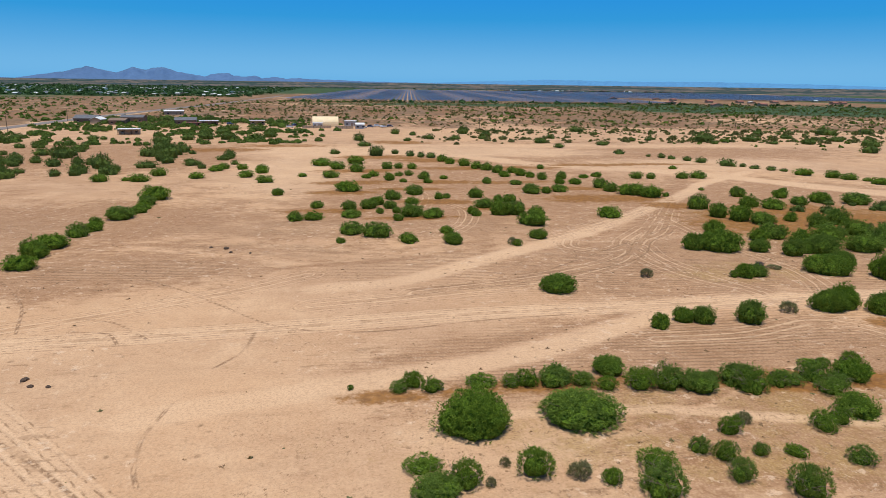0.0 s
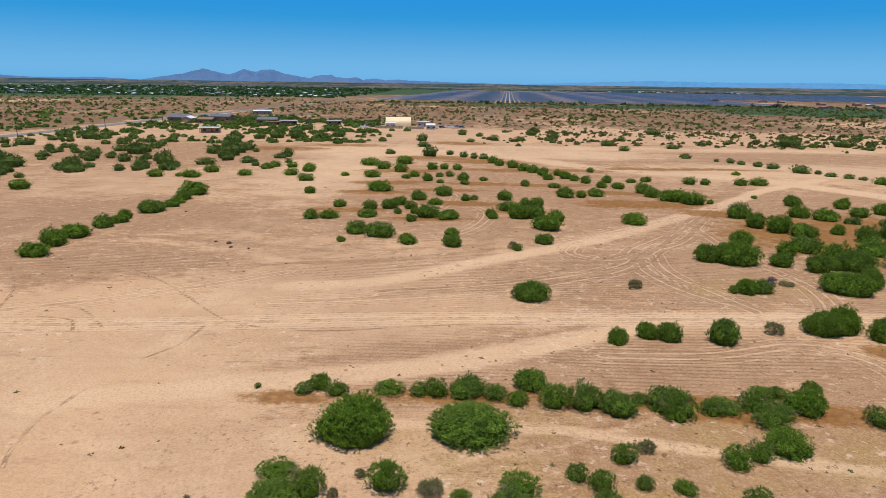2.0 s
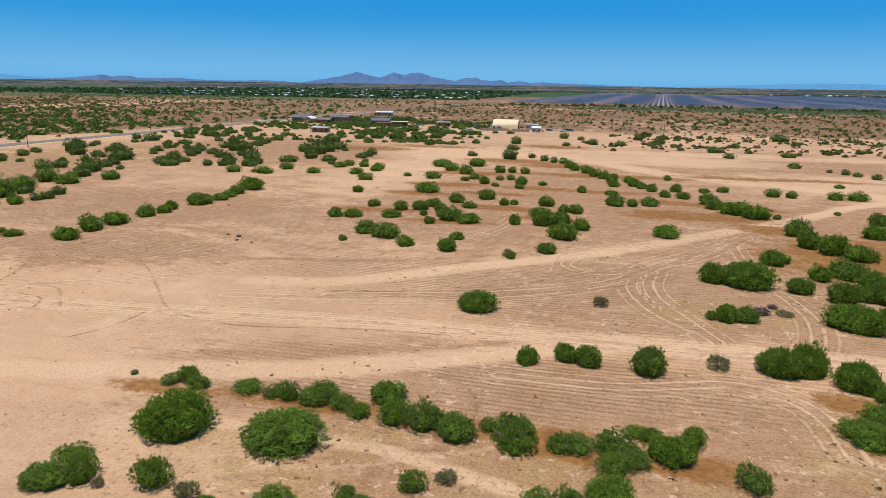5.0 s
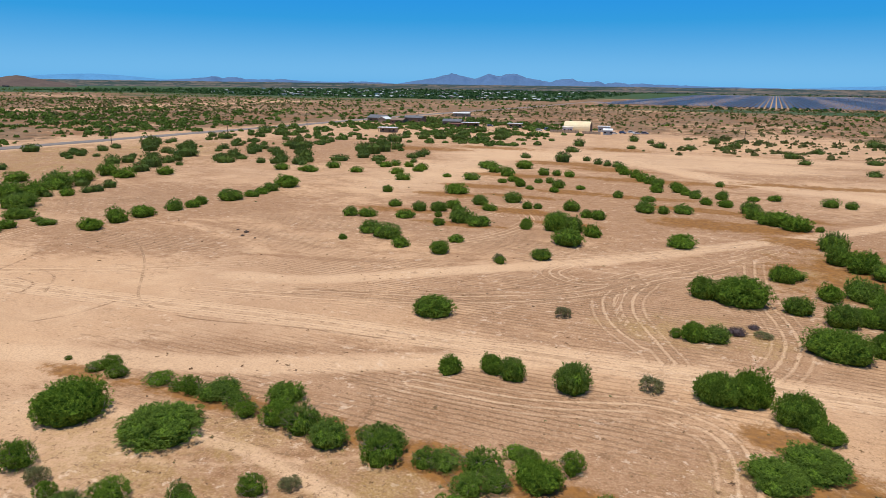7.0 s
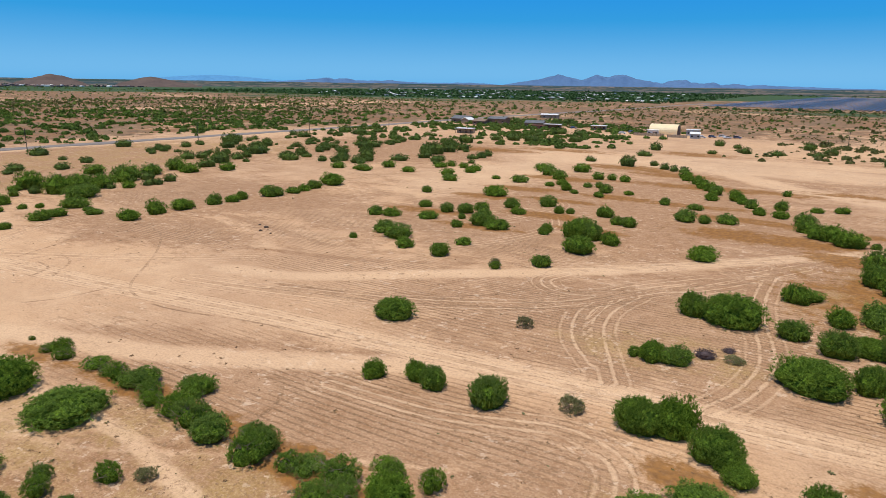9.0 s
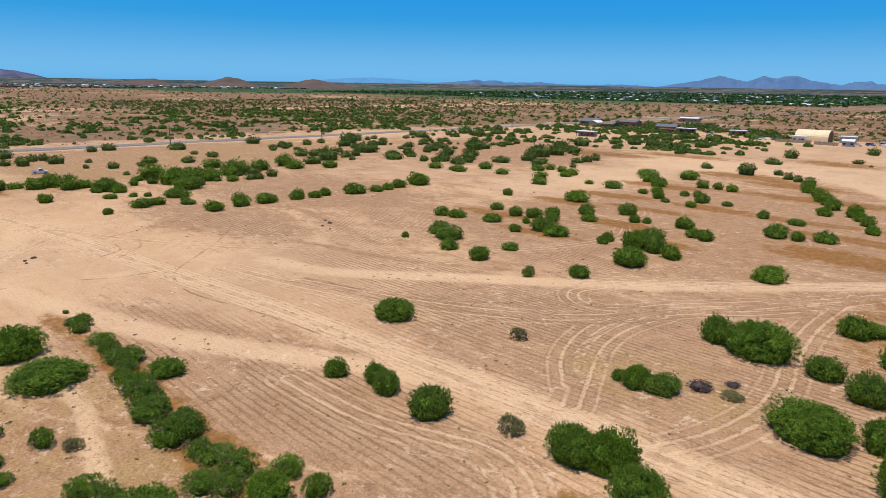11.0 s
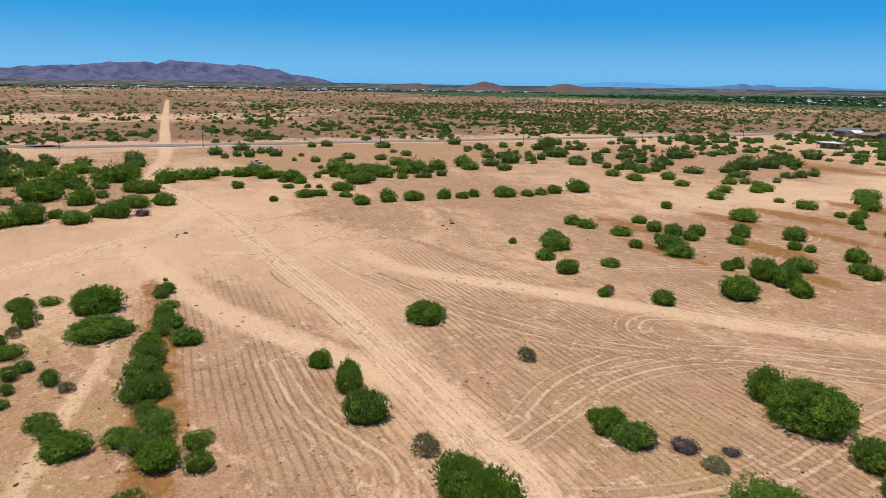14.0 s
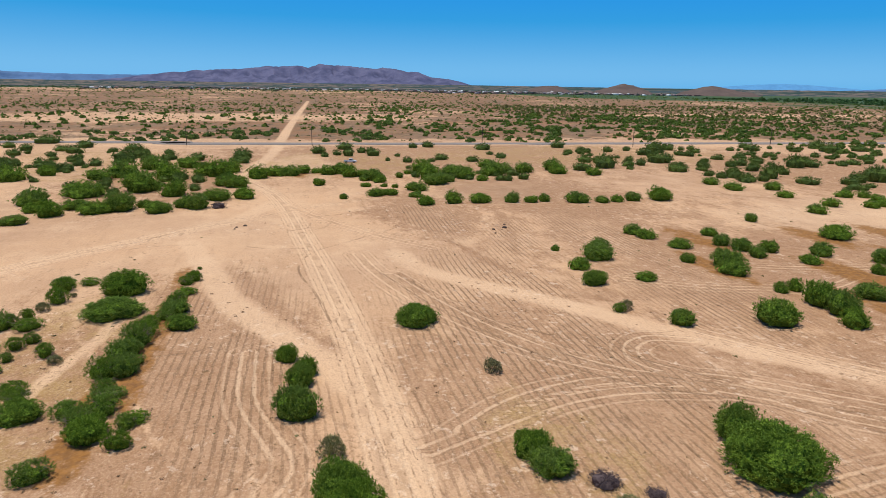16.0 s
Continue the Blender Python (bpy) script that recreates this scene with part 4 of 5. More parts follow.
thicket("bushes between road and field", "~ green mesquite bush on sandy bank", [(-83.0, 109.5, 1.1, 1.1), (-69.9, 105.6, 2.6, 1.7), (-68.4, 101.6, 2.8, 2.1), (-65.5, 112.1, 2.2, 1.3), (-115.1, 124.7, 4.5, 4.7), (-113.2, 119.8, 2.2, 1.5), (-103.8, 114.7, 1.7, 1.8), (-100.0, 124.7, 4.6, 4.6), (-88.9, 123.7, 4.8, 3.2), (-77.3, 115.0, 3.7, 2.3), (-70.5, 113.9, 1.3, 1.0), (-106.2, 133.6, 5.3, 3.5), (-99.9, 136.1, 4.4, 3.7), (-92.8, 140.1, 2.2, 2.1), (-92.4, 129.4, 2.1, 2.1), (-129.5, 153.2, 4.1, 2.9), (-110.7, 154.3, 3.6, 3.5), (-106.5, 148.2, 5.3, 4.6), (-111.5, 162.2, 4.1, 3.5), (-115.4, 174.3, 4.0, 4.1), (-112.9, 185.0, 4.1, 2.9), (-106.2, 172.9, 3.9, 3.0), (-100.3, 184.5, 3.3, 2.5), (-120.4, 199.0, 4.8, 5.1)])
thicket("bushes between road and field", "~ green mesquite bush on sandy bank", [(-137.9, 204.4, 3.1, 2.6), (-125.3, 217.4, 2.6, 2.8), (-124.2, 211.6, 3.1, 2.6), (-74.8, 213.4, 3.1, 2.3), (-67.4, 214.6, 1.7, 1.1), (-62.7, 213.0, 3.5, 2.2), (-133.8, 231.6, 6.9, 4.3), (-111.4, 225.3, 4.0, 2.6), (-106.4, 232.4, 2.6, 1.7), (-105.2, 221.3, 4.6, 3.1), (-92.0, 225.1, 2.5, 2.2), (-86.8, 231.7, 4.0, 3.9), (-85.9, 226.0, 2.4, 2.2), (-77.0, 229.5, 4.4, 2.8), (-60.5, 225.3, 3.1, 2.5), (-46.9, 218.0, 2.8, 1.9), (-31.5, 219.8, 2.9, 2.1)])
thicket("western mesquite grove", "~ green mesquite bush among golden dry grass", [(-228.0, -44.2, 4.0, 2.5), (-248.9, -34.1, 6.4, 4.0), (-210.7, -31.7, 3.2, 2.9), (-192.2, -29.8, 3.9, 2.6), (-225.5, -11.8, 5.1, 3.2), (-209.5, -16.9, 3.9, 2.4), (-199.4, -9.7, 4.7, 3.2), (-187.8, -15.0, 2.9, 1.9), (-146.0, -17.0, 3.8, 3.8), (-201.5, 5.4, 2.6, 1.9), (-153.6, -5.0, 2.7, 1.7), (-152.4, 4.6, 2.7, 2.8), (-137.2, 4.1, 4.2, 2.8), (-125.4, 2.4, 3.1, 3.2), (-115.0, -5.6, 5.5, 4.8), (-207.0, 12.3, 4.8, 3.1), (-185.1, 22.4, 1.9, 1.9), (-177.6, 20.1, 3.5, 3.8), (-173.4, 14.6, 2.4, 1.7), (-158.8, 19.5, 5.0, 5.0), (-150.2, 10.8, 3.2, 2.7), (-113.4, 20.3, 5.1, 3.1), (-69.2, 15.7, 4.5, 3.8), (-168.3, 33.2, 4.4, 2.8)])
thicket("western mesquite grove", "~ green mesquite bush among golden dry grass", [(-140.3, 31.6, 5.2, 4.5), (-119.2, 25.7, 5.2, 5.4), (-89.0, 37.0, 6.1, 5.9), (-81.2, 24.3, 5.9, 3.7), (-164.9, 44.2, 4.4, 2.8), (-141.7, 43.8, 4.7, 3.8), (-110.7, 41.5, 5.8, 5.0), (-78.3, 47.6, 4.0, 4.1)])
thicket("bushes along the northern banks", "~ green bush along a rust-coloured grassy bank", [(7.1, 216.1, 1.7, 1.3), (62.9, 216.1, 1.8, 1.9), (166.6, 216.4, 3.8, 2.3), (-27.7, 228.8, 2.5, 2.0), (-13.7, 221.1, 1.7, 1.2), (-4.6, 219.2, 3.4, 2.1), (9.5, 220.3, 2.1, 1.9), (18.2, 219.5, 1.5, 1.4), (21.4, 220.8, 1.8, 1.7), (54.3, 218.2, 2.2, 2.0), (54.3, 228.5, 2.5, 2.6), (59.4, 228.0, 2.1, 2.1), (61.0, 220.8, 2.4, 2.3), (162.5, 229.9, 2.2, 1.6), (165.4, 226.2, 1.7, 1.1), (-28.3, 233.7, 2.6, 2.3), (-2.5, 240.9, 3.3, 2.7), (4.5, 232.6, 3.0, 3.0), (15.7, 239.4, 2.3, 2.4), (19.7, 240.6, 1.9, 2.0), (24.4, 238.9, 2.1, 2.2), (48.5, 239.8, 2.4, 2.5), (51.9, 234.9, 2.5, 2.7), (72.5, 236.7, 1.7, 1.6)])
thicket("bushes along the northern banks", "~ green bush along a rust-coloured grassy bank", [(124.5, 234.6, 1.8, 1.2), (153.6, 245.8, 4.4, 2.7), (158.6, 242.0, 1.6, 1.4), (159.1, 235.2, 2.2, 1.4), (-8.5, 251.7, 4.3, 2.7), (4.5, 256.4, 4.0, 2.8), (41.6, 255.7, 2.3, 2.4), (45.6, 248.8, 2.9, 2.6), (148.8, 256.6, 2.9, 2.1), (36.4, 276.3, 2.9, 2.1), (39.6, 263.7, 2.6, 2.7), (139.1, 273.3, 2.0, 1.9), (141.6, 268.8, 2.0, 1.5), (145.7, 262.5, 2.5, 1.8), (-3.9, 292.5, 2.5, 2.2), (13.3, 284.1, 3.9, 4.1), (22.7, 291.7, 2.0, 1.9), (28.6, 282.5, 2.2, 2.3), (32.5, 278.0, 2.2, 2.2), (126.3, 288.4, 3.2, 2.0), (135.1, 277.6, 1.5, 1.1), (259.5, 292.2, 5.1, 4.3), (108.0, 320.8, 3.2, 2.1), (10.1, 327.2, 3.7, 2.5)])
thicket("bushes along the northern banks", "~ green bush along a rust-coloured grassy bank", [(135.5, 333.4, 3.6, 2.3), (290.7, 328.2, 6.4, 3.9), (105.5, 347.2, 4.7, 2.9), (206.0, 343.1, 2.9, 1.9), (240.2, 340.0, 3.2, 2.0), (262.6, 341.6, 5.9, 3.6), (8.4, 359.2, 3.7, 3.8), (34.1, 359.0, 2.8, 1.7), (62.1, 367.2, 3.6, 2.4), (162.8, 356.7, 2.3, 2.0), (174.6, 360.6, 2.3, 2.0), (207.3, 357.3, 8.3, 5.1), (235.1, 356.1, 6.0, 3.7), (292.1, 356.0, 5.1, 3.2), (48.0, 370.5, 3.2, 3.0), (79.2, 371.2, 3.3, 2.5), (121.1, 376.0, 3.4, 2.5), (275.4, 379.6, 4.3, 2.7), (-27.8, 395.6, 2.0, 1.5), (-12.3, 388.0, 2.3, 1.5), (84.4, 387.9, 4.1, 3.7), (31.7, 407.5, 3.5, 3.3), (41.3, 398.4, 2.8, 2.1), (74.6, 409.4, 4.0, 3.9)])
thicket("bushes along the northern banks", "~ green bush along a rust-coloured grassy bank", [(157.4, 402.3, 2.9, 2.2), (274.2, 406.9, 4.6, 2.9), (327.2, 410.3, 7.8, 4.9), (366.5, 420.8, 6.1, 3.8), (156.7, 433.9, 6.2, 3.9)])
thicket("bushes before the houses", "~ green mesquite bush before the houses", [(-161.2, 239.2, 4.2, 3.3), (-118.9, 241.7, 2.4, 2.5), (-114.5, 238.1, 3.3, 3.4), (-83.8, 243.7, 4.6, 4.9), (-76.8, 235.5, 2.3, 2.5), (-69.9, 247.1, 4.1, 2.5), (-50.1, 243.2, 1.8, 1.9), (-44.2, 236.1, 3.0, 1.9), (-42.3, 241.6, 2.2, 2.1), (-35.5, 239.0, 2.2, 1.9), (-173.3, 253.7, 5.3, 5.3), (-155.7, 260.0, 2.9, 3.0), (-119.6, 259.0, 4.0, 3.1), (-112.1, 260.6, 2.5, 2.2), (-102.4, 251.1, 3.7, 2.9), (-97.4, 260.2, 2.6, 2.5), (-92.2, 256.5, 2.5, 2.2), (-66.3, 259.7, 3.2, 2.5), (-58.1, 260.5, 2.2, 1.4), (-55.2, 252.6, 3.5, 2.3), (-40.4, 254.5, 1.9, 1.6), (-183.6, 265.2, 4.7, 3.2), (-124.1, 270.3, 3.3, 2.5), (-109.7, 277.1, 5.4, 5.0)])
thicket("bushes before the houses", "~ green mesquite bush before the houses", [(-70.4, 275.1, 5.1, 5.3), (-69.1, 267.5, 3.5, 3.5), (-47.0, 268.2, 2.9, 1.9), (-45.3, 273.6, 2.7, 2.6), (-122.5, 290.9, 4.2, 2.7), (-112.4, 285.4, 6.0, 3.7), (-79.0, 284.5, 5.1, 3.7), (-71.2, 288.7, 5.2, 4.6), (-46.8, 282.1, 2.6, 2.7), (-178.7, 299.1, 2.8, 1.8), (-116.0, 305.5, 2.5, 1.8), (-78.9, 307.0, 6.2, 4.5), (-69.5, 301.8, 4.5, 3.3), (-64.6, 295.4, 2.2, 1.4), (-177.0, 310.8, 5.3, 3.3), (-116.8, 320.8, 2.6, 2.4), (-115.2, 311.4, 3.7, 2.3), (-178.6, 335.5, 2.7, 2.6), (-164.4, 346.1, 5.1, 4.7), (-88.5, 339.1, 5.7, 4.2), (-183.7, 356.4, 6.3, 4.2), (-165.6, 366.0, 4.6, 2.9), (-92.3, 365.1, 3.0, 1.9), (-81.2, 362.4, 4.4, 3.5)])
thicket("bushes before the houses", "~ green mesquite bush before the houses", [(-60.5, 367.3, 5.6, 4.1), (-45.2, 363.5, 5.3, 3.3), (-129.1, 367.6, 3.3, 2.0), (-72.5, 368.3, 5.7, 4.3), (-40.6, 381.7, 5.4, 4.1), (-71.6, 406.6, 5.5, 3.4), (-70.5, 436.4, 5.8, 3.8), (-52.7, 429.0, 6.1, 3.8)])
thicket("bushes by the asphalt road", "~ green bush on sandy verge by the road", [(-173.0, 61.6, 4.6, 3.8), (-152.7, 61.9, 4.7, 3.1), (-186.7, 92.9, 3.6, 3.4), (-171.3, 94.7, 2.0, 2.0), (-204.8, 105.9, 4.9, 3.1), (-189.0, 112.5, 2.4, 2.5), (-177.0, 100.2, 2.2, 2.4), (-173.1, 104.5, 3.1, 3.3), (-189.4, 116.3, 2.4, 2.5), (-174.0, 115.3, 3.4, 3.0), (-171.1, 126.0, 1.6, 1.4), (-153.0, 118.6, 1.3, 1.4), (-147.6, 126.0, 2.4, 2.2), (-206.9, 140.1, 2.6, 2.4), (-154.9, 141.8, 3.9, 2.4), (-148.1, 135.8, 2.2, 1.4), (-209.6, 148.3, 3.8, 2.8), (-146.2, 152.5, 3.4, 2.2), (-173.2, 168.8, 1.8, 1.5), (-158.1, 169.2, 3.2, 2.1), (-197.2, 173.2, 4.9, 3.0), (-140.4, 200.0, 3.9, 3.1), (-201.9, 213.9, 4.4, 3.2), (-173.3, 207.8, 2.6, 2.1)])
thicket("bushes by the asphalt road", "~ green bush on sandy verge by the road", [(-171.7, 213.1, 2.1, 2.2)])

more = random.Random(8)
for ax, ay, bx, by, count in ((-175, -45, -80, 52, 70), (-200, -60, -130, 30, 30), (-130, 120, -90, 160, 16), (-190, 200, -110, 330, 60), (95, 112, 165, 165, 26)):
    for _ in range(count):
        size = more.uniform(1.0, 2.9)
        BEYOND.append((more.uniform(ax, bx), more.uniform(ay, by), size, size * more.uniform(0.7, 1.0)))


def join_beyond():
    """The bushes beyond the counted ones, as one mesh."""
    rng = np.random.default_rng(3)
    crowns = []
    for mesh in CROWNS["distant"]:
        co = np.zeros(len(mesh.vertices) * 3, np.float32)
        mesh.vertices.foreach_get("co", co)
        ix = np.zeros(len(mesh.loops), np.int32)
        mesh.loops.foreach_get("vertex_index", ix)
        crowns.append((co.reshape(-1, 3), ix.reshape(-1, 3)))
    verts, faces, base = [], [], 0
    for x, y, r, h in BEYOND:
        co, ix = crowns[rng.integers(len(crowns))]
        a = rng.uniform(0, 6.28)
        c, s = math.cos(a), math.sin(a)
        verts.append(np.stack([(co[:, 0] * c - co[:, 1] * s) * r + x, (co[:, 0] * s + co[:, 1] * c) * r + y, co[:, 2] * h + float(swell(x, y))], 1))
        faces.append(ix + base)
        base += len(co)
    tagged(new("scrub", from_arrays("scrub", np.concatenate(verts), np.concatenate(faces), LEAF_MID)), "green mesquite bushes far across the sand", "scrub", kind="stuff")


join_beyond()


# ---- far scrub, woods and village trees, past counting ----
def scatter(name, label, zone, count, sizes, seed, material=None, tris=26, keep=None, gap=0.0):
    """Many small bushes as one mesh of leaf sprigs; zone gives a place for each pair of random numbers."""
    rng = np.random.default_rng(seed)
    verts = []
    done = 0
    while done < count:
        x, y = zone(rng)
        if keep and not keep(x, y):
            done += 0.2
            continue
        done += 1
        r = rng.uniform(*sizes) * (0.6 + 0.8 * rng.random() ** 2)
        h = r * rng.uniform(0.6, 1.0)
        d = rng.normal(size=(tris, 3))
        d[:, 2] = np.abs(d[:, 2])
        d /= np.linalg.norm(d, axis=1)[:, None]
        p = d * rng.uniform(0.7, 1.0, (tris, 1)) * (r, r, h)
        side = np.cross(d, rng.normal(size=d.shape)) * r * 0.5 * min(1.0, math.sqrt(34 / tris))
        tip = np.cross(side, d) * 0.8 + rng.normal(size=d.shape) * r * 0.2 * min(1.0, math.sqrt(34 / tris))
        tri = np.stack([p - side * 0.6, p + side * 0.6, p + tip * 1.2], 1)
        tri[..., 2] = np.clip(tri[..., 2], 0.0, None)
        verts.append(tri.reshape(-1, 3) + (x, y, 0))
    v = np.concatenate(verts)
    return tagged(new(name, from_arrays(name, v, np.arange(len(v)).reshape(-1, 3), material or LEAF_MID)), label, "scrub", kind="stuff")


def road_x(y):
    return float(np.interp(y, [p[1] for p in ROAD_LINE], [p[0] for p in ROAD_LINE]))


def rect(x0, x1, y0, y1):
    return lambda rng: (rng.uniform(x0, x1), rng.uniform(y0, y1))


def clumped(x0, x1, y0, y1, clumps, spread_, seed):
    r = np.random.default_rng(seed)
    c = np.stack([r.uniform(x0, x1, clumps), r.uniform(y0, y1, clumps)], 1)

    def place(rng):
        a = c[rng.integers(clumps)]
        return a[0] + rng.normal() * spread_, a[1] + rng.normal() * spread_ * 0.6
    return place


def off_lanes(x, y):
    return abs(x - road_x(y)) > 7 and not (x < -240 and abs(y - np.interp(x, [-1052, -444, -272], [127, 88, 78])) < 7)


scatter("scrub", "green mesquite scrub west of the asphalt road", clumped(-440, -225, 130, 480, 80, 12, 1), 540, (1.3, 2.8), 11, None, 150, lambda x, y: off_lanes(x, y) and x < road_x(y) - 8)
scatter("scrub", "green scrub along the far side of the road", clumped(-330, -240, -120, 160, 26, 10, 2), 190, (1.2, 2.6), 12, None, 150, lambda x, y: off_lanes(x, y) and x < road_x(y) - 8)
scatter("scrub", "scattered desert scrub on the western plain", clumped(-900, -300, -350, 500, 170, 30, 3), 1700, (1.0, 2.4), 13, None, 60, off_lanes)
scatter("scrub", "far scrub on the western plain", rect(-2600, -600, -900, 1400), 3800, (1.0, 3.0), 14, None, 14, off_lanes)
scatter("scrub", "low grey scrub beyond the road", rect(-1100, -245, -420, 700), 6000, (0.5, 1.2), 24, LEAF_OLIVE, 9, off_lanes)
scatter("scrub", "dark scrub band west of the road", clumped(-560, -250, 300, 620, 110, 14, 35), 620, (1.2, 2.4), 36, None, 50, lambda x, y: off_lanes(x, y) and x < road_x(y) - 9)
scatter("scrub", "rusty scrub on the north-western plain", clumped(-900, -330, 350, 900, 200, 30, 37), 2600, (0.9, 2.0), 38, LEAF_OLIVE, 16, off_lanes)
scatter("scrub", "low scrub north-west of the road", rect(-900, -210, 430, 1200), 1300, (1.0, 2.6), 15, None, 20, off_lanes)
scatter("scrub", "green bushes round the houses", clumped(-205, -30, 330, 545, 90, 11, 4), 680, (1.4, 2.8), 16, None, 170, lambda x, y: off_lanes(x, y) and y > 330 and not (-140 < x < -104 and 380 < y < 420))
scatter("village_trees", "green yard trees between the houses", clumped(-175, -95, 470, 560, 16, 6, 9), 60, (2.4, 3.6), 25, None, 260, lambda x, y: off_lanes(x, y) and y > 505)
scatter("scrub", "brownish scrub on the plain behind the barn", rect(-180, 900, 480, 1120), 5200, (0.7, 1.9), 17, LEAF_OLIVE, 16)
scatter("scrub", "green bushes on the plain behind the barn", clumped(-180, 800, 520, 1120, 90, 22, 31), 700, (1.0, 2.4), 32, None, 30)
scatter("scrub", "line of bushes along the northern bank", lambda g: (g.uniform(40, 560), 372 - 0.02 * g.uniform(0, 500) + g.normal() * 13), 420, (0.8, 2.1), 18, LEAF_OLIVE, 110)
scatter("scrub", "brown-green bushes on the bank beyond the flats", lambda g: (g.uniform(60, 620), 440 - 0.06 * g.uniform(0, 500) + g.normal() * 7), 380, (0.8, 2.0), 33, LEAF_OLIVE, 60)
scatter("scrub", "small bushes strewn over the pale flats", rect(60, 650, 380, 520), 600, (0.5, 1.3), 34, LEAF_OLIVE, 20)
scatter("scrub", "sparse scrub on the eastern flats", rect(180, 700, 300, 520), 260, (0.7, 1.8), 19, None, 30)
scatter("village_trees", "dark green village trees", lambda g: (g.uniform(-1700, -180), 1320 + 2300 * g.random() ** 1.5), 4200, (2.5, 6.0), 20, LEAF_FAR, 16, lambda x, y: x < -150 - 0.02 * (y - 1300))
scatter("village_trees", "dark trees before the solar field", lambda g: (g.uniform(-120, 900), 1090 + g.normal() * 14), 260, (1.6, 4.0), 21, LEAF_FAR, 20)
scatter("village_trees", "distant trees along the horizon", rect(-4000, 2600, 3200, 3900), 2600, (3.0, 6.0), 22, LEAF_FAR, 10)
scatter("village_trees", "distant trees below the western mountains", rect(-3900, -2800, -2400, 3000), 2600, (3.0, 6.0), 23, LEAF_FAR, 10)


# ---- small clutter on the sand ----
def litter(name, label, material, count, sizes, seed, zones, tris, flat):
    """Tufts and clods strewn by zones (x, y, radius x, radius y)."""
    rng = np.random.default_rng(seed)
    verts = []
    for i in range(count):
        cx, cy, rx, ry = zones[rng.integers(len(zones))]
        x, y = cx + rng.normal() * rx, cy + rng.normal() * ry
        r = rng.uniform(*sizes) * (0.5 + rng.random())
        d = rng.normal(size=(tris, 3))
        d[:, 2] = np.abs(d[:, 2]) * flat
        d /= np.linalg.norm(d, axis=1)[:, None]
        side = np.cross(d, rng.normal(size=d.shape)) * r * 0.3
        base = d * (r * 0.35, r * 0.35, 0.0) + rng.normal(size=d.shape) * (r * 0.25, r * 0.25, 0)
        tri = np.stack([base - side, base + side, base + d * r], 1)
        tri[..., 2] = np.clip(tri[..., 2], 0.005, None)
        verts.append(tri.reshape(-1, 3) + (x, y, float(swell(x, y))))
    v = np.concatenate(verts)
    tagged(new(name, from_arrays(name, v, np.arange(len(v)).reshape(-1, 3), material)), label, "litter", kind="stuff")


DRY = surface("dry_stalks", (0.20, 0.115, 0.055), (0.30, 0.18, 0.085), 2.0)
ZONES = [(38, 70, 22, 5), (50, 104, 22, 11), (10, 112, 24, 10), (-38, 105, 18, 10), (40, 50, 26, 5), (75, 62, 12, 8), (20, 160, 30, 20), (100, 100, 16, 16)]
litter("dry_tufts", "small dry brown grass tufts on the sand", DRY, 1000, (0.06, 0.18), 41, ZONES, 10, 0.5)
litter("green_tufts", "small grey-green weeds on the sand", LEAF_GREY, 140, (0.10, 0.25), 42, ZONES[4:], 16, 0.8)


# ---- dark stones and clods on the open sand ----
def stone(x, y, r, seed):
    bm = bmesh.new()
    bmesh.ops.create_icosphere(bm, subdivisions=2, radius=1.0)
    for v in bm.verts:
        v.co *= 1 + 0.35 * noise.noise(v.co * 1.6 + Vector((seed * 7.3, 0, 0)))
        v.co = Vector((v.co.x * r, v.co.y * r * 0.8, max(v.co.z, -0.3) * r * 0.6))
    ob = part("stone", bm, CLOD)
    ob.matrix_basis = pose(x, y, float(swell(x, y)) + r * 0.1, 0, 0, seed * 77)
    tagged(ob, "dark brown clod of earth on bare sand", "stone", "clods on the sand")


CLOD = surface("dark_clod", (0.07, 0.045, 0.03), (0.11, 0.07, 0.045), 6.0)
for i, (x, y, r) in enumerate([(-32.0, 66.3, 0.35), (-33.3, 68.0, 0.45), (-30.2, 66.0, 0.3), (-21.0, 120.6, 0.4), (-22.3, 123.6, 0.6), (-25.2, 124.6, 0.35), (-17.4, 119.9, 0.3)]):
    stone(x, y, r, i)


# ---- poles along the road ----
def utility_pole(x, y, turn, height=9.8):
    ob = new("utility_pole")
    ob.matrix_basis = pose(x, y, float(swell(x, y)) - 0.2, 0, 0, turn)
    part("pole", rod(bmesh.new(), (0, 0, 0), (0, 0, height), 0.17, 0.11, 9), POLE_WOOD, ob)
    arm = part("crossarm", box(bmesh.new(), 2.3, 0.11, 0.13, (0, 0.14, height - 0.75), 0, 0.01), POLE_WOOD, ob)
    for k in (-1.0, -0.5, 0.5, 1.0):
        part("insulator", rod(bmesh.new(), (k, 0.14, height - 0.62), (k, 0.14, height - 0.42), 0.05, 0.035, 6), STEEL, arm, "grey insulator")
    return tagged(ob, "dark wooden utility pole with a crossarm", "pole", "poles along the road")


for x, y in ((-241, -52), (-232.5, 32), (-223.5, 92), (-214.5, 178), (-203, 258), (-199, 340), (-194, 420), (-191, 500), (-180, 590)):
    utility_pole(x, y, -6 + 0)
for x, y in ((92, 445), (176, 428), (262, 414), (351, 407), (440, 396)):
    utility_pole(x, y, 84, 8.6)


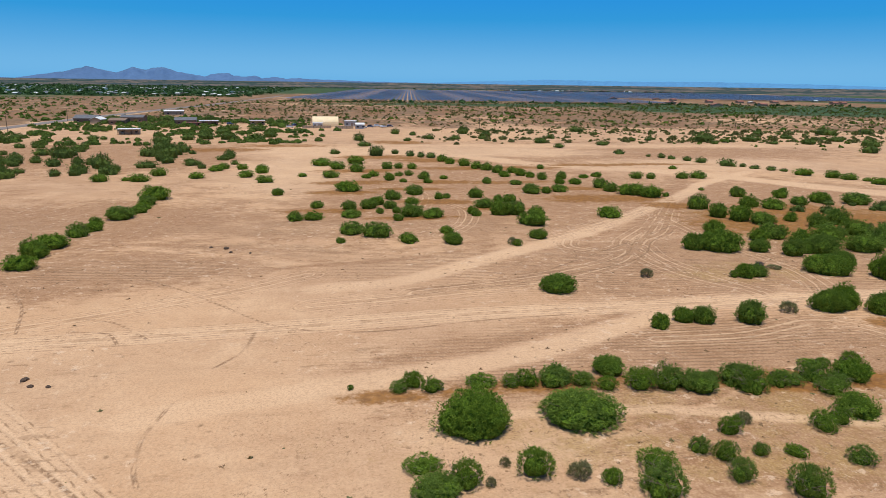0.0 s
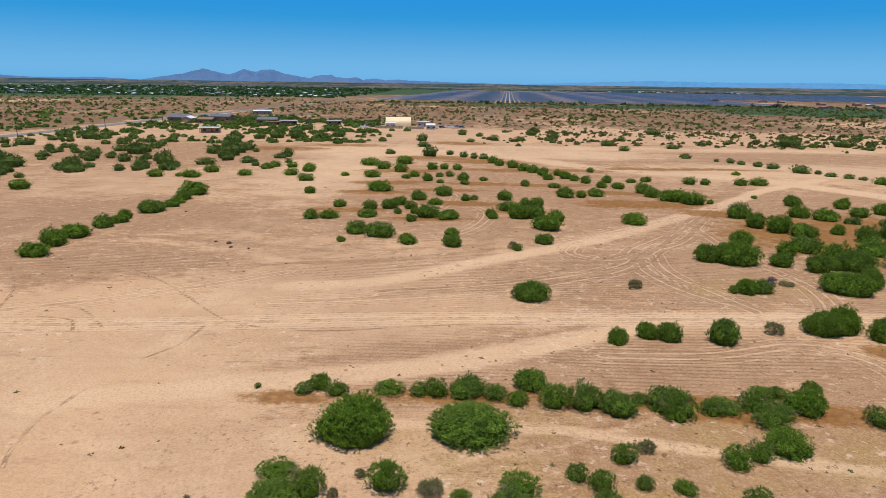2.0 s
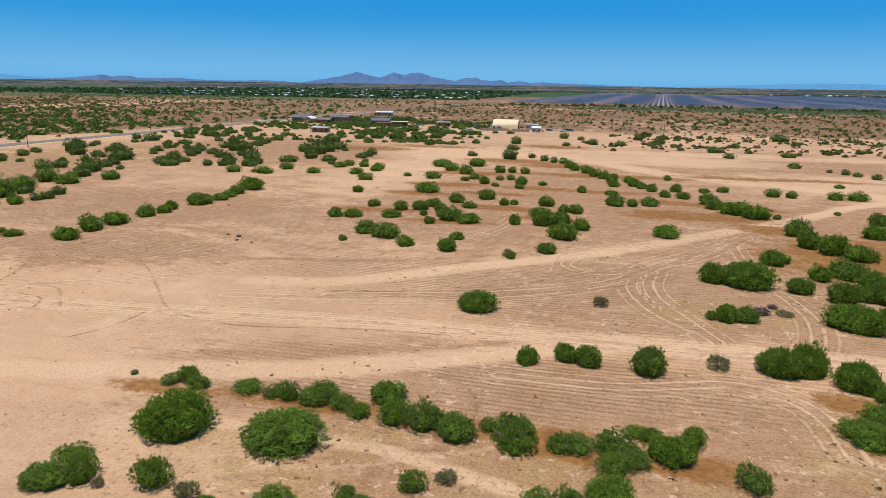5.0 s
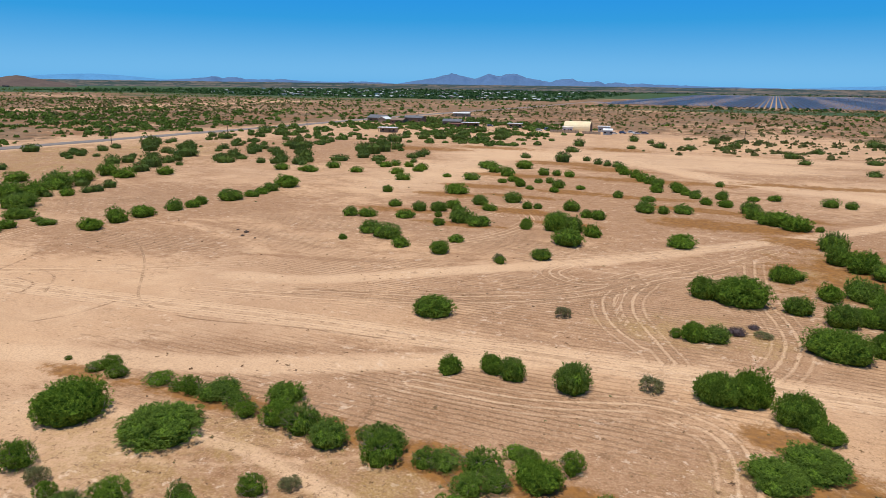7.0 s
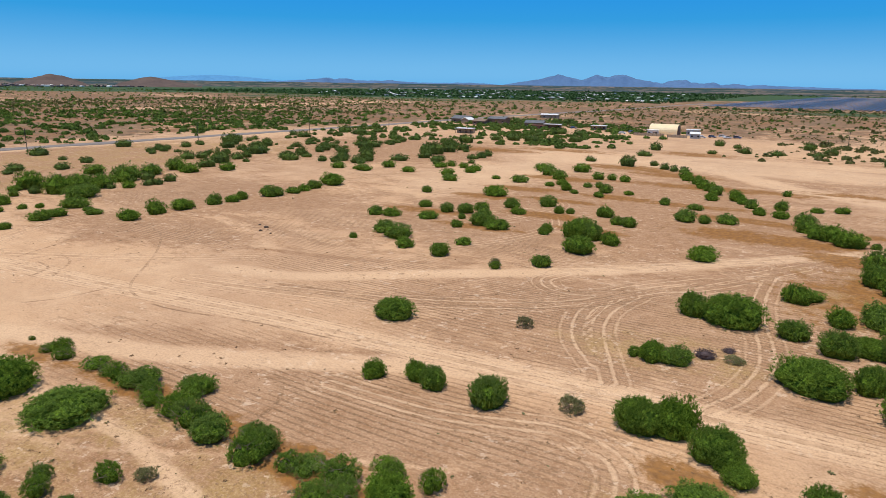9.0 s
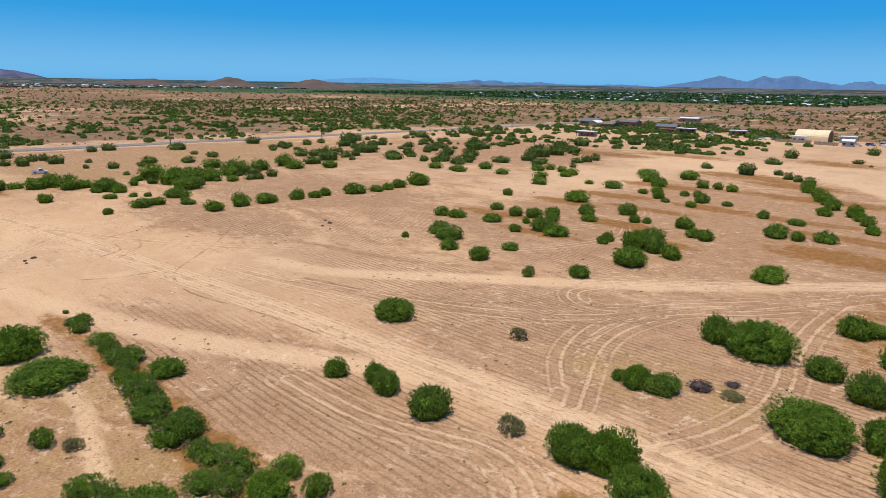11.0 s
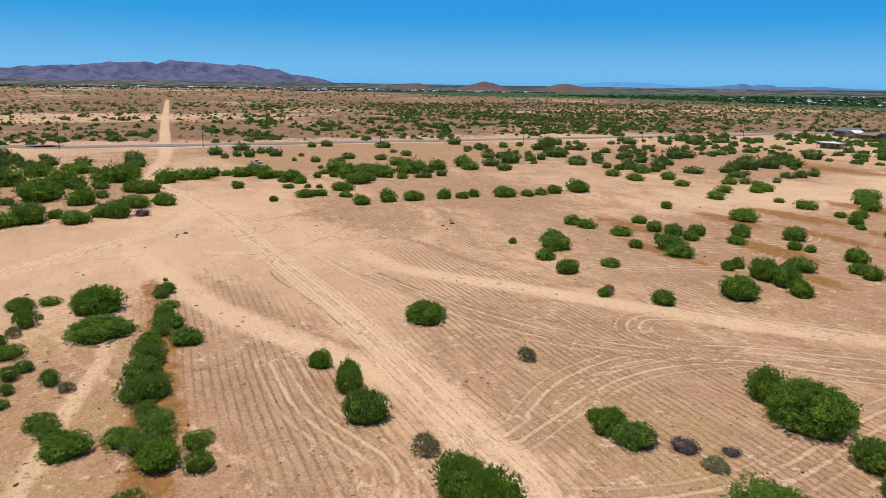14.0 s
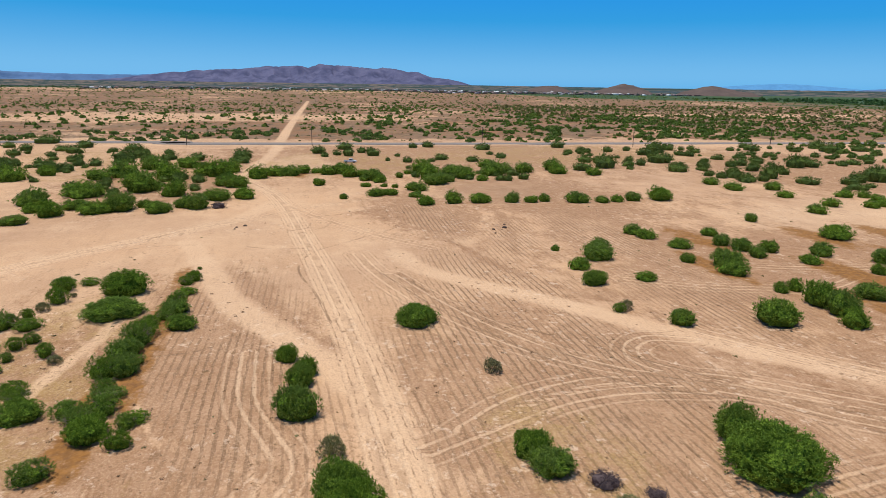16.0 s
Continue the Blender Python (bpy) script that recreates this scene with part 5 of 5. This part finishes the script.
# ---- vehicles ----
def car(x, y, turn, paint, label, pickup=False):
    """A parked car about 4.9 m long, nose towards its own +x."""
    ob = new("car")
    ob.matrix_basis = pose(x, y, float(swell(x, y)), 0, 0, turn)
    hood = [(-2.45, 0.45), (-2.42, 0.98), (0.9, 1.02), (2.2, 0.92), (2.45, 0.72), (2.42, 0.42)]
    part("body", solid(bmesh.new(), hood, -0.92, 0.92), paint, ob)
    roof = [(-0.55, 1.02), (-0.35, 1.72), (0.55, 1.74), (1.15, 1.02)] if pickup else [(-2.2, 1.0), (-1.95, 1.66), (0.45, 1.7), (1.15, 1.0)]
    cab = part("cab", solid(bmesh.new(), roof, -0.80, 0.80), paint, ob)
    glass = [(-0.42, 1.12), (-0.30, 1.58), (0.48, 1.60), (0.92, 1.12)] if pickup else [(-2.0, 1.1), (-1.85, 1.52), (0.36, 1.55), (0.9, 1.1)]
    part("side_window", solid(bmesh.new(), glass, -0.83, -0.80), DARK_GLASS, cab, "dark side window")
    part("side_window", solid(bmesh.new(), glass, 0.80, 0.83), DARK_GLASS, cab, "dark side window")
    screen = solid(bmesh.new(), [(1.19, 1.04), (0.62, 1.70), (0.66, 1.71), (1.24, 1.05)], -0.72, 0.72)
    part("windscreen", screen, DARK_GLASS, cab, "dark windscreen")
    if pickup:
        part("cargo_bed", box(bmesh.new(), 1.6, 1.5, 0.04, (-1.55, 0, 0.985)), DARK_GLASS, ob, "dark open cargo bed")
    for wx in (-1.5, 1.5):
        for wy in (-0.84, 0.84):
            wheel = part("wheel", rod(bmesh.new(), (wx, wy - 0.12, 0.36), (wx, wy + 0.12, 0.36), 0.36, 0.36, 14), RUBBER, ob, "black tyre")
            s = 0.125 if wy > 0 else -0.125
            part("rim", rod(bmesh.new(), (wx, wy + s * 0.9, 0.36), (wx, wy + s * 1.1, 0.36), 0.2, 0.2, 10), STEEL, wheel)
    return tagged(ob, label, "car")


BLUE_PAINT = surface("blue_car_paint", (0.06, 0.10, 0.2), (0.05, 0.09, 0.18), 1.0, 0.3, 0.0, 0.0, 0.5)
car(-148.5, 103.0, 80, PAINT_WHITE, "white pickup truck parked among green bushes", True)
for cx_, cy_, turn, paint, text in ((-36, 462, 10, PAINT_WHITE, "white car parked beside the barn"), (-34, 478, 60, BLUE_PAINT, "blue car parked beside the barn"), (14, 461, 20, PAINT_WHITE, "white car parked by the grey sheds"),
                                    (19, 469, -15, BLUE_PAINT, "blue car parked by the grey sheds"), (24, 476, 5, PAINT_WHITE, "white car parked on the bare yard"), (28, 468, 40, PAINT_WHITE, "white car with its hood to the barn"), (33, 474, 0, BLUE_PAINT, "dark blue car on the bare yard"), (-80, 492, 15, BLUE_PAINT, "dark car by the white-roofed carport")):
    car(cx_, cy_, turn, paint, text)


# ---- buildings ----
def barn(x, y, turn, length, half, height):
    ob = new("barn")
    ob.matrix_basis = pose(x, y, -0.05, 0, 0, turn)
    n = 14
    arc = [(math.cos(math.pi * i / n), math.sin(math.pi * i / n)) for i in range(n + 1)]
    shape = [(-half, 0.0)] + [(-half * c, height * (0.30 + 0.70 * s ** 0.85)) for c, s in arc] + [(half, 0.0)]
    shell = bmesh.new()
    outer = [(v, w) for v, w in shape]
    inner = [(v * 0.97, w - 0.15 if w else 0.0) for v, w in shape[::-1]]
    solid(shell, outer + inner, -length / 2, length / 2)
    roof = part("roof", shell, CREAM, ob, "cream curved sheet-metal roof")
    roof.matrix_basis = pose(0, 0, 0, 0, 0, 90)
    ends = [(v * 0.965, max(w - 0.2, 0.0)) for v, w in shape]
    for k in (-1, 1):
        wall = part("end_wall", solid(bmesh.new(), ends, k * length * 0.47 - 0.1, k * length * 0.47 + 0.1), BROWN_WALL, ob, "dark brown end wall")
        wall.matrix_basis = pose(0, 0, 0, 0, 0, 90)
    for i in range(9):
        rib = [(v * 1.006, w * 1.006 + 0.01) for v, w in shape]
        r = part("seam", solid(bmesh.new(), rib + [(v * 0.99, w - 0.05 if w else 0.0) for v, w in shape[::-1]], -0.05, 0.05), CREAM, ob)
        r.matrix_basis = pose(-length / 2 + 0.3 + i * (length - 0.6) / 8, 0, 0, 0, 0, 90)
    return tagged(ob, "large cream arched barn with dark end walls", "barn")


def shed(x, y, turn, sx, sy, h, walls, roof, label, gable=0.0, door=True, open_front=False, category="shed"):
    """A small building: walls, a roof with eaves, a door and windows, or an open front on posts."""
    ob = new(category)
    ob.matrix_basis = pose(x, y, -0.05, 0, 0, turn)
    deep = sy * 0.55 if open_front else sy
    part("wall", box(bmesh.new(), sx, deep, h, (0, (sy - deep) / 2, 0)), walls, ob)
    e = 0.45
    if gable:
        shape = [(-sy / 2 - e, h - 0.1), (0, h + gable), (sy / 2 + e, h - 0.1), (sy / 2 + e, h + 0.08), (0, h + gable + 0.18), (-sy / 2 - e, h + 0.08)]
        r = part("roof", solid(bmesh.new(), shape, -sx / 2 - e, sx / 2 + e), roof, ob)
        r.matrix_basis = pose(0, 0, 0, 0, 0, 90)
        g = part("gable", solid(bmesh.new(), [(-sy / 2, h), (0, h + gable - 0.02), (sy / 2, h)], -sx / 2, sx / 2), walls, ob)
        g.matrix_basis = pose(0, 0, 0, 0, 0, 90)
    else:
        part("roof", box(bmesh.new(), sx + 2 * e, sy + 2 * e, 0.22, (0, 0, h), 0, 0.03), roof, ob)
    if open_front:
        for k in range(4):
            part("post", box(bmesh.new(), 0.16, 0.16, h, (-sx / 2 + 0.2 + k * (sx - 0.4) / 3, -sy / 2 + 0.15, 0)), POLE_WOOD, ob)
    front = -deep / 2 + (sy - deep) / 2 - 0.03
    if door:
        part("door", box(bmesh.new(), 1.0, 0.08, 2.05, (sx * 0.12, front, 0)), BROWN_WALL, ob)
    for k in (-0.3, 0.36):
        w = part("window", box(bmesh.new(), 1.3, 0.07, 1.0, (sx * k, front, 1.0)), DARK_GLASS, ob)
        part("sill", box(bmesh.new(), 1.45, 0.12, 0.07, (sx * k, front, 0.93)), WHITE_METAL, w)
    return tagged(ob, label, category)


barn(-12.5, 480, 2, 18, 8.0, 6.8)
shed(-17.5, 468, 4, 6.5, 5, 3.2, WHITE_METAL, WHITE_METAL, "white metal shed against the cream barn")
shed(5.0, 483, 4, 8, 6, 3.6, STEEL, WHITE_METAL, "grey shed with a white flat roof", 0.0, True)
shed(11, 454, 6, 5.5, 5, 3.0, STEEL, WHITE_METAL, "small grey gabled shed by a fence", 0.9, False)
shed(-61, 492, 6, 10, 6, 3.0, TAN_WALL, WHITE_METAL, "open shed with a long white roof", 0.0, True, True)
shed(-93, 484, 8, 12, 6, 3.0, BROWN_WALL, WHITE_METAL, "carport with a white flat roof", 0.0, True, True)
shed(-110, 492, 8, 14, 9, 3.2, BROWN_WALL, GREY_ROOF, "brown house with a dark blue-grey roof", 1.6, True, False, "house")
shed(-101, 474, 8, 9, 4, 2.4, RED_ROOF, RED_ROOF, "low rust-red shed in front of a house")
shed(-180, 507, -6, 16, 10, 3.2, BROWN_WALL, GREY_ROOF, "dark house with grey and white gabled roof", 2.2, True, False, "house")
shed(-170, 497, 84, 9, 7, 3.0, TAN_WALL, WHITE_METAL, "house wing with a patched white roof", 1.6, True, False, "house")
shed(-153, 487, -6, 11, 8, 3.0, BROWN_WALL, BROWN_WALL, "low brown house among trees", 1.4, True, False, "house")
shed(-152, 517, -6, 16, 8, 3.6, BROWN_WALL, GREY_ROOF, "long dark house among trees", 1.5, True, False, "house")
shed(-121, 400, 6, 11, 7, 3.0, TAN_WALL, WHITE_METAL, "tan shack with a white porch roof", 0.0, True, True, "shack")
shed(-150, 628, 10, 16, 9, 3.4, TAN_WALL, WHITE_METAL, "far building with a bright white roof", 0.8, True, False, "house")


def yard_fence(x, y, turn, bays):
    ob = new("fence")
    ob.matrix_basis = pose(x, y, 0, 0, 0, turn)
    for i in range(bays):
        part("panel", box(bmesh.new(), 2.3, 0.06, 1.8, (i * 2.4, 0, 0.05)), TAN_WALL, ob)
        part("post", box(bmesh.new(), 0.12, 0.12, 2.0, (i * 2.4 - 1.2, 0, 0)), POLE_WOOD, ob)
    tagged(ob, "weathered tan board fence round the barn yard", "fence")


yard_fence(-4, 452, 0, 5)
yard_fence(-26, 456, 3, 8)


# ---- village houses ----
def village_house(name, walls, roof, sx, sy, h, gable):
    """The meshes of one kind of house; every house shares them."""
    wall_bm = box(bmesh.new(), sx, sy, h)
    solid(wall_bm, [(-sx / 2, h), (0, h + gable), (sx / 2, h)], -sy / 2, sy / 2)
    roof_bm = bmesh.new()
    solid(roof_bm, [(-sx / 2 - 0.5, h - 0.15), (0, h + gable + 0.02), (sx / 2 + 0.5, h - 0.15), (sx / 2 + 0.5, h + 0.1), (0, h + gable + 0.3), (-sx / 2 - 0.5, h + 0.1)], -sy / 2 - 0.5, sy / 2 + 0.5)
    win = box(bmesh.new(), 1.6, sy + 0.08, 1.1, (-sx * 0.22, 0, 1.0))
    meshes = []
    for kind, bm, m in (("wall", wall_bm, walls), ("roof", roof_bm, roof), ("window", win, DARK_GLASS)):
        mesh = bpy.data.meshes.new(kind)
        bm.to_mesh(mesh)
        bm.free()
        mesh.materials.append(m)
        meshes.append((kind, mesh))
    return meshes


KINDS = [
    (village_house("a", TAN_WALL, WHITE_METAL, 14, 8, 3.0, 1.2), "far village house with a white metal roof"),
    (village_house("b", WHITE_METAL, GREY_ROOF, 12, 9, 3.0, 1.6), "far white village house with a grey roof"),
    (village_house("c", TAN_WALL, RED_ROOF, 16, 11, 3.4, 2.0), "far village house with a red tile roof"),
    (village_house("d", BROWN_WALL, WHITE_METAL, 20, 7, 3.2, 0.6), "long far mobile home with a pale roof"),
]
vr = random.Random(21)


def settle(x, y, k, group):
    ob = new("house")
    ob.matrix_basis = pose(x, y, -0.1, 0, 0, vr.choice((-6, 84)) + vr.uniform(-4, 4))
    for kind, mesh in KINDS[k][0]:
        child(kind, mesh, ob)
    tagged(ob, KINDS[k][1], "house", group)


for i in range(150):
    u = vr.random() ** 1.4
    y = 1360 + 1700 * u
    settle(vr.uniform(-250 - 0.62 * y, -190 - 0.05 * (y - 1300)), y, vr.choice((0, 0, 1, 3, 3)), "village houses")
for i in range(24):
    settle(vr.uniform(560, 1500), vr.uniform(980, 1500), vr.choice((0, 2, 2, 2, 3)), "red-roofed houses on the eastern plain")
for i in range(40):
    settle(vr.uniform(-3600, -2500), vr.uniform(-700, 1900), vr.choice((0, 1, 2, 3)), "houses below the western mountains")


def far_town(label, zone, count, seed):
    """Low houses of a town too far off to count, one joined mesh."""
    rng = np.random.default_rng(seed)
    verts, faces = [], []
    for i in range(count):
        x, y = zone(rng)
        a, b, h, g = rng.uniform(5, 10), rng.uniform(4, 7), rng.uniform(2.8, 5.0), rng.uniform(0.4, 2.2)
        co = np.array([(-a, -b, 0), (a, -b, 0), (a, b, 0), (-a, b, 0), (-a, -b, h), (a, -b, h), (a, b, h), (-a, b, h), (-a, 0, h + g), (a, 0, h + g)])
        turn = rng.choice((0.0, math.pi / 2)) + 0.1
        c, s = math.cos(turn), math.sin(turn)
        verts.append(np.stack([co[:, 0] * c - co[:, 1] * s + x, co[:, 0] * s + co[:, 1] * c + y, co[:, 2]], 1))
        faces.append(np.array([(0, 1, 5), (0, 5, 4), (1, 2, 6), (1, 6, 5), (2, 3, 7), (2, 7, 6), (3, 0, 4), (3, 4, 7), (4, 5, 9), (4, 9, 8), (6, 7, 8), (6, 8, 9), (5, 6, 9), (7, 4, 8)]) + 10 * i)
    tagged(new("distant_houses", from_arrays("distant_houses", np.concatenate(verts), np.concatenate(faces), TOWN)), label, "houses", kind="stuff")


def town_material():
    n = Nodes("town_roofs", 0.8, 0.0, 0.2)
    pick = n.island()
    c = n.mix(n.ramp(pick, 0.30, 0.32), (0.10, 0.07, 0.065), (0.24, 0.17, 0.14))
    c = n.mix(n.ramp(pick, 0.62, 0.64), c, (0.15, 0.12, 0.13))
    return n.colour(n.mix(n.ramp(pick, 0.86, 0.88), c, (0.7, 0.69, 0.67)))


TOWN = town_material()
far_town("brown and grey roofs of a far town before the hills", lambda g: (-2300 - 900 * g.random(), 640 + 1150 * g.random()), 420, 51)
far_town("roofs of a far town below the purple mountains", lambda g: (-2900 - 900 * g.random(), -700 + 1700 * g.random()), 420, 52)
far_town("pale roofs of a far town on the eastern horizon", lambda g: (700 + 2300 * g.random(), 3260 + 500 * g.random()), 260, 53)
scatter("village_trees", "dark trees among the roofs of the far town", lambda g: (-2280 - 1500 * g.random(), -600 + 2400 * g.random()), 1900, (2.5, 5.0), 54, LEAF_FAR, 10)


# ---- solar field ----
def solar_row_mesh(length, width, tilt):
    bm = bmesh.new()
    step = 96.0
    for k in range(int(length / step)):
        y0 = k * step
        c, s = math.cos(radians(tilt)) * width / 2, math.sin(radians(tilt)) * width / 2
        solid(bm, [(-c, 2.2 + s), (c, 2.2 - s), (c, 2.12 - s), (-c, 2.12 + s)], y0, y0 + step - 8)
        for j in (8, 44, 80):
            box(bm, 0.2, 0.2, 2.12, (0, y0 + j, 0))
    mesh = bpy.data.meshes.new("panel_row")
    bm.to_mesh(mesh)
    bm.free()
    mesh.materials.append(PANEL)
    return mesh


def solar_field(x, y, count, gap, length, label):
    ob = new("solar_field")
    ob.matrix_basis = pose(x, y, 0, 0, 0, -5.6)
    mesh = solar_row_mesh(length, gap * 0.68, 0)
    for i in range(count):
        child("panel_row", mesh, ob).location = (i * gap, 0, 0)
    tagged(ob, label, "solar field")


solar_field(-104, 1190, 84, 8.5, 2000, "large field of dark blue solar panels in long rows")
solar_field(620, 1560, 120, 9.0, 1600, "second far field of dark solar panels in rows")
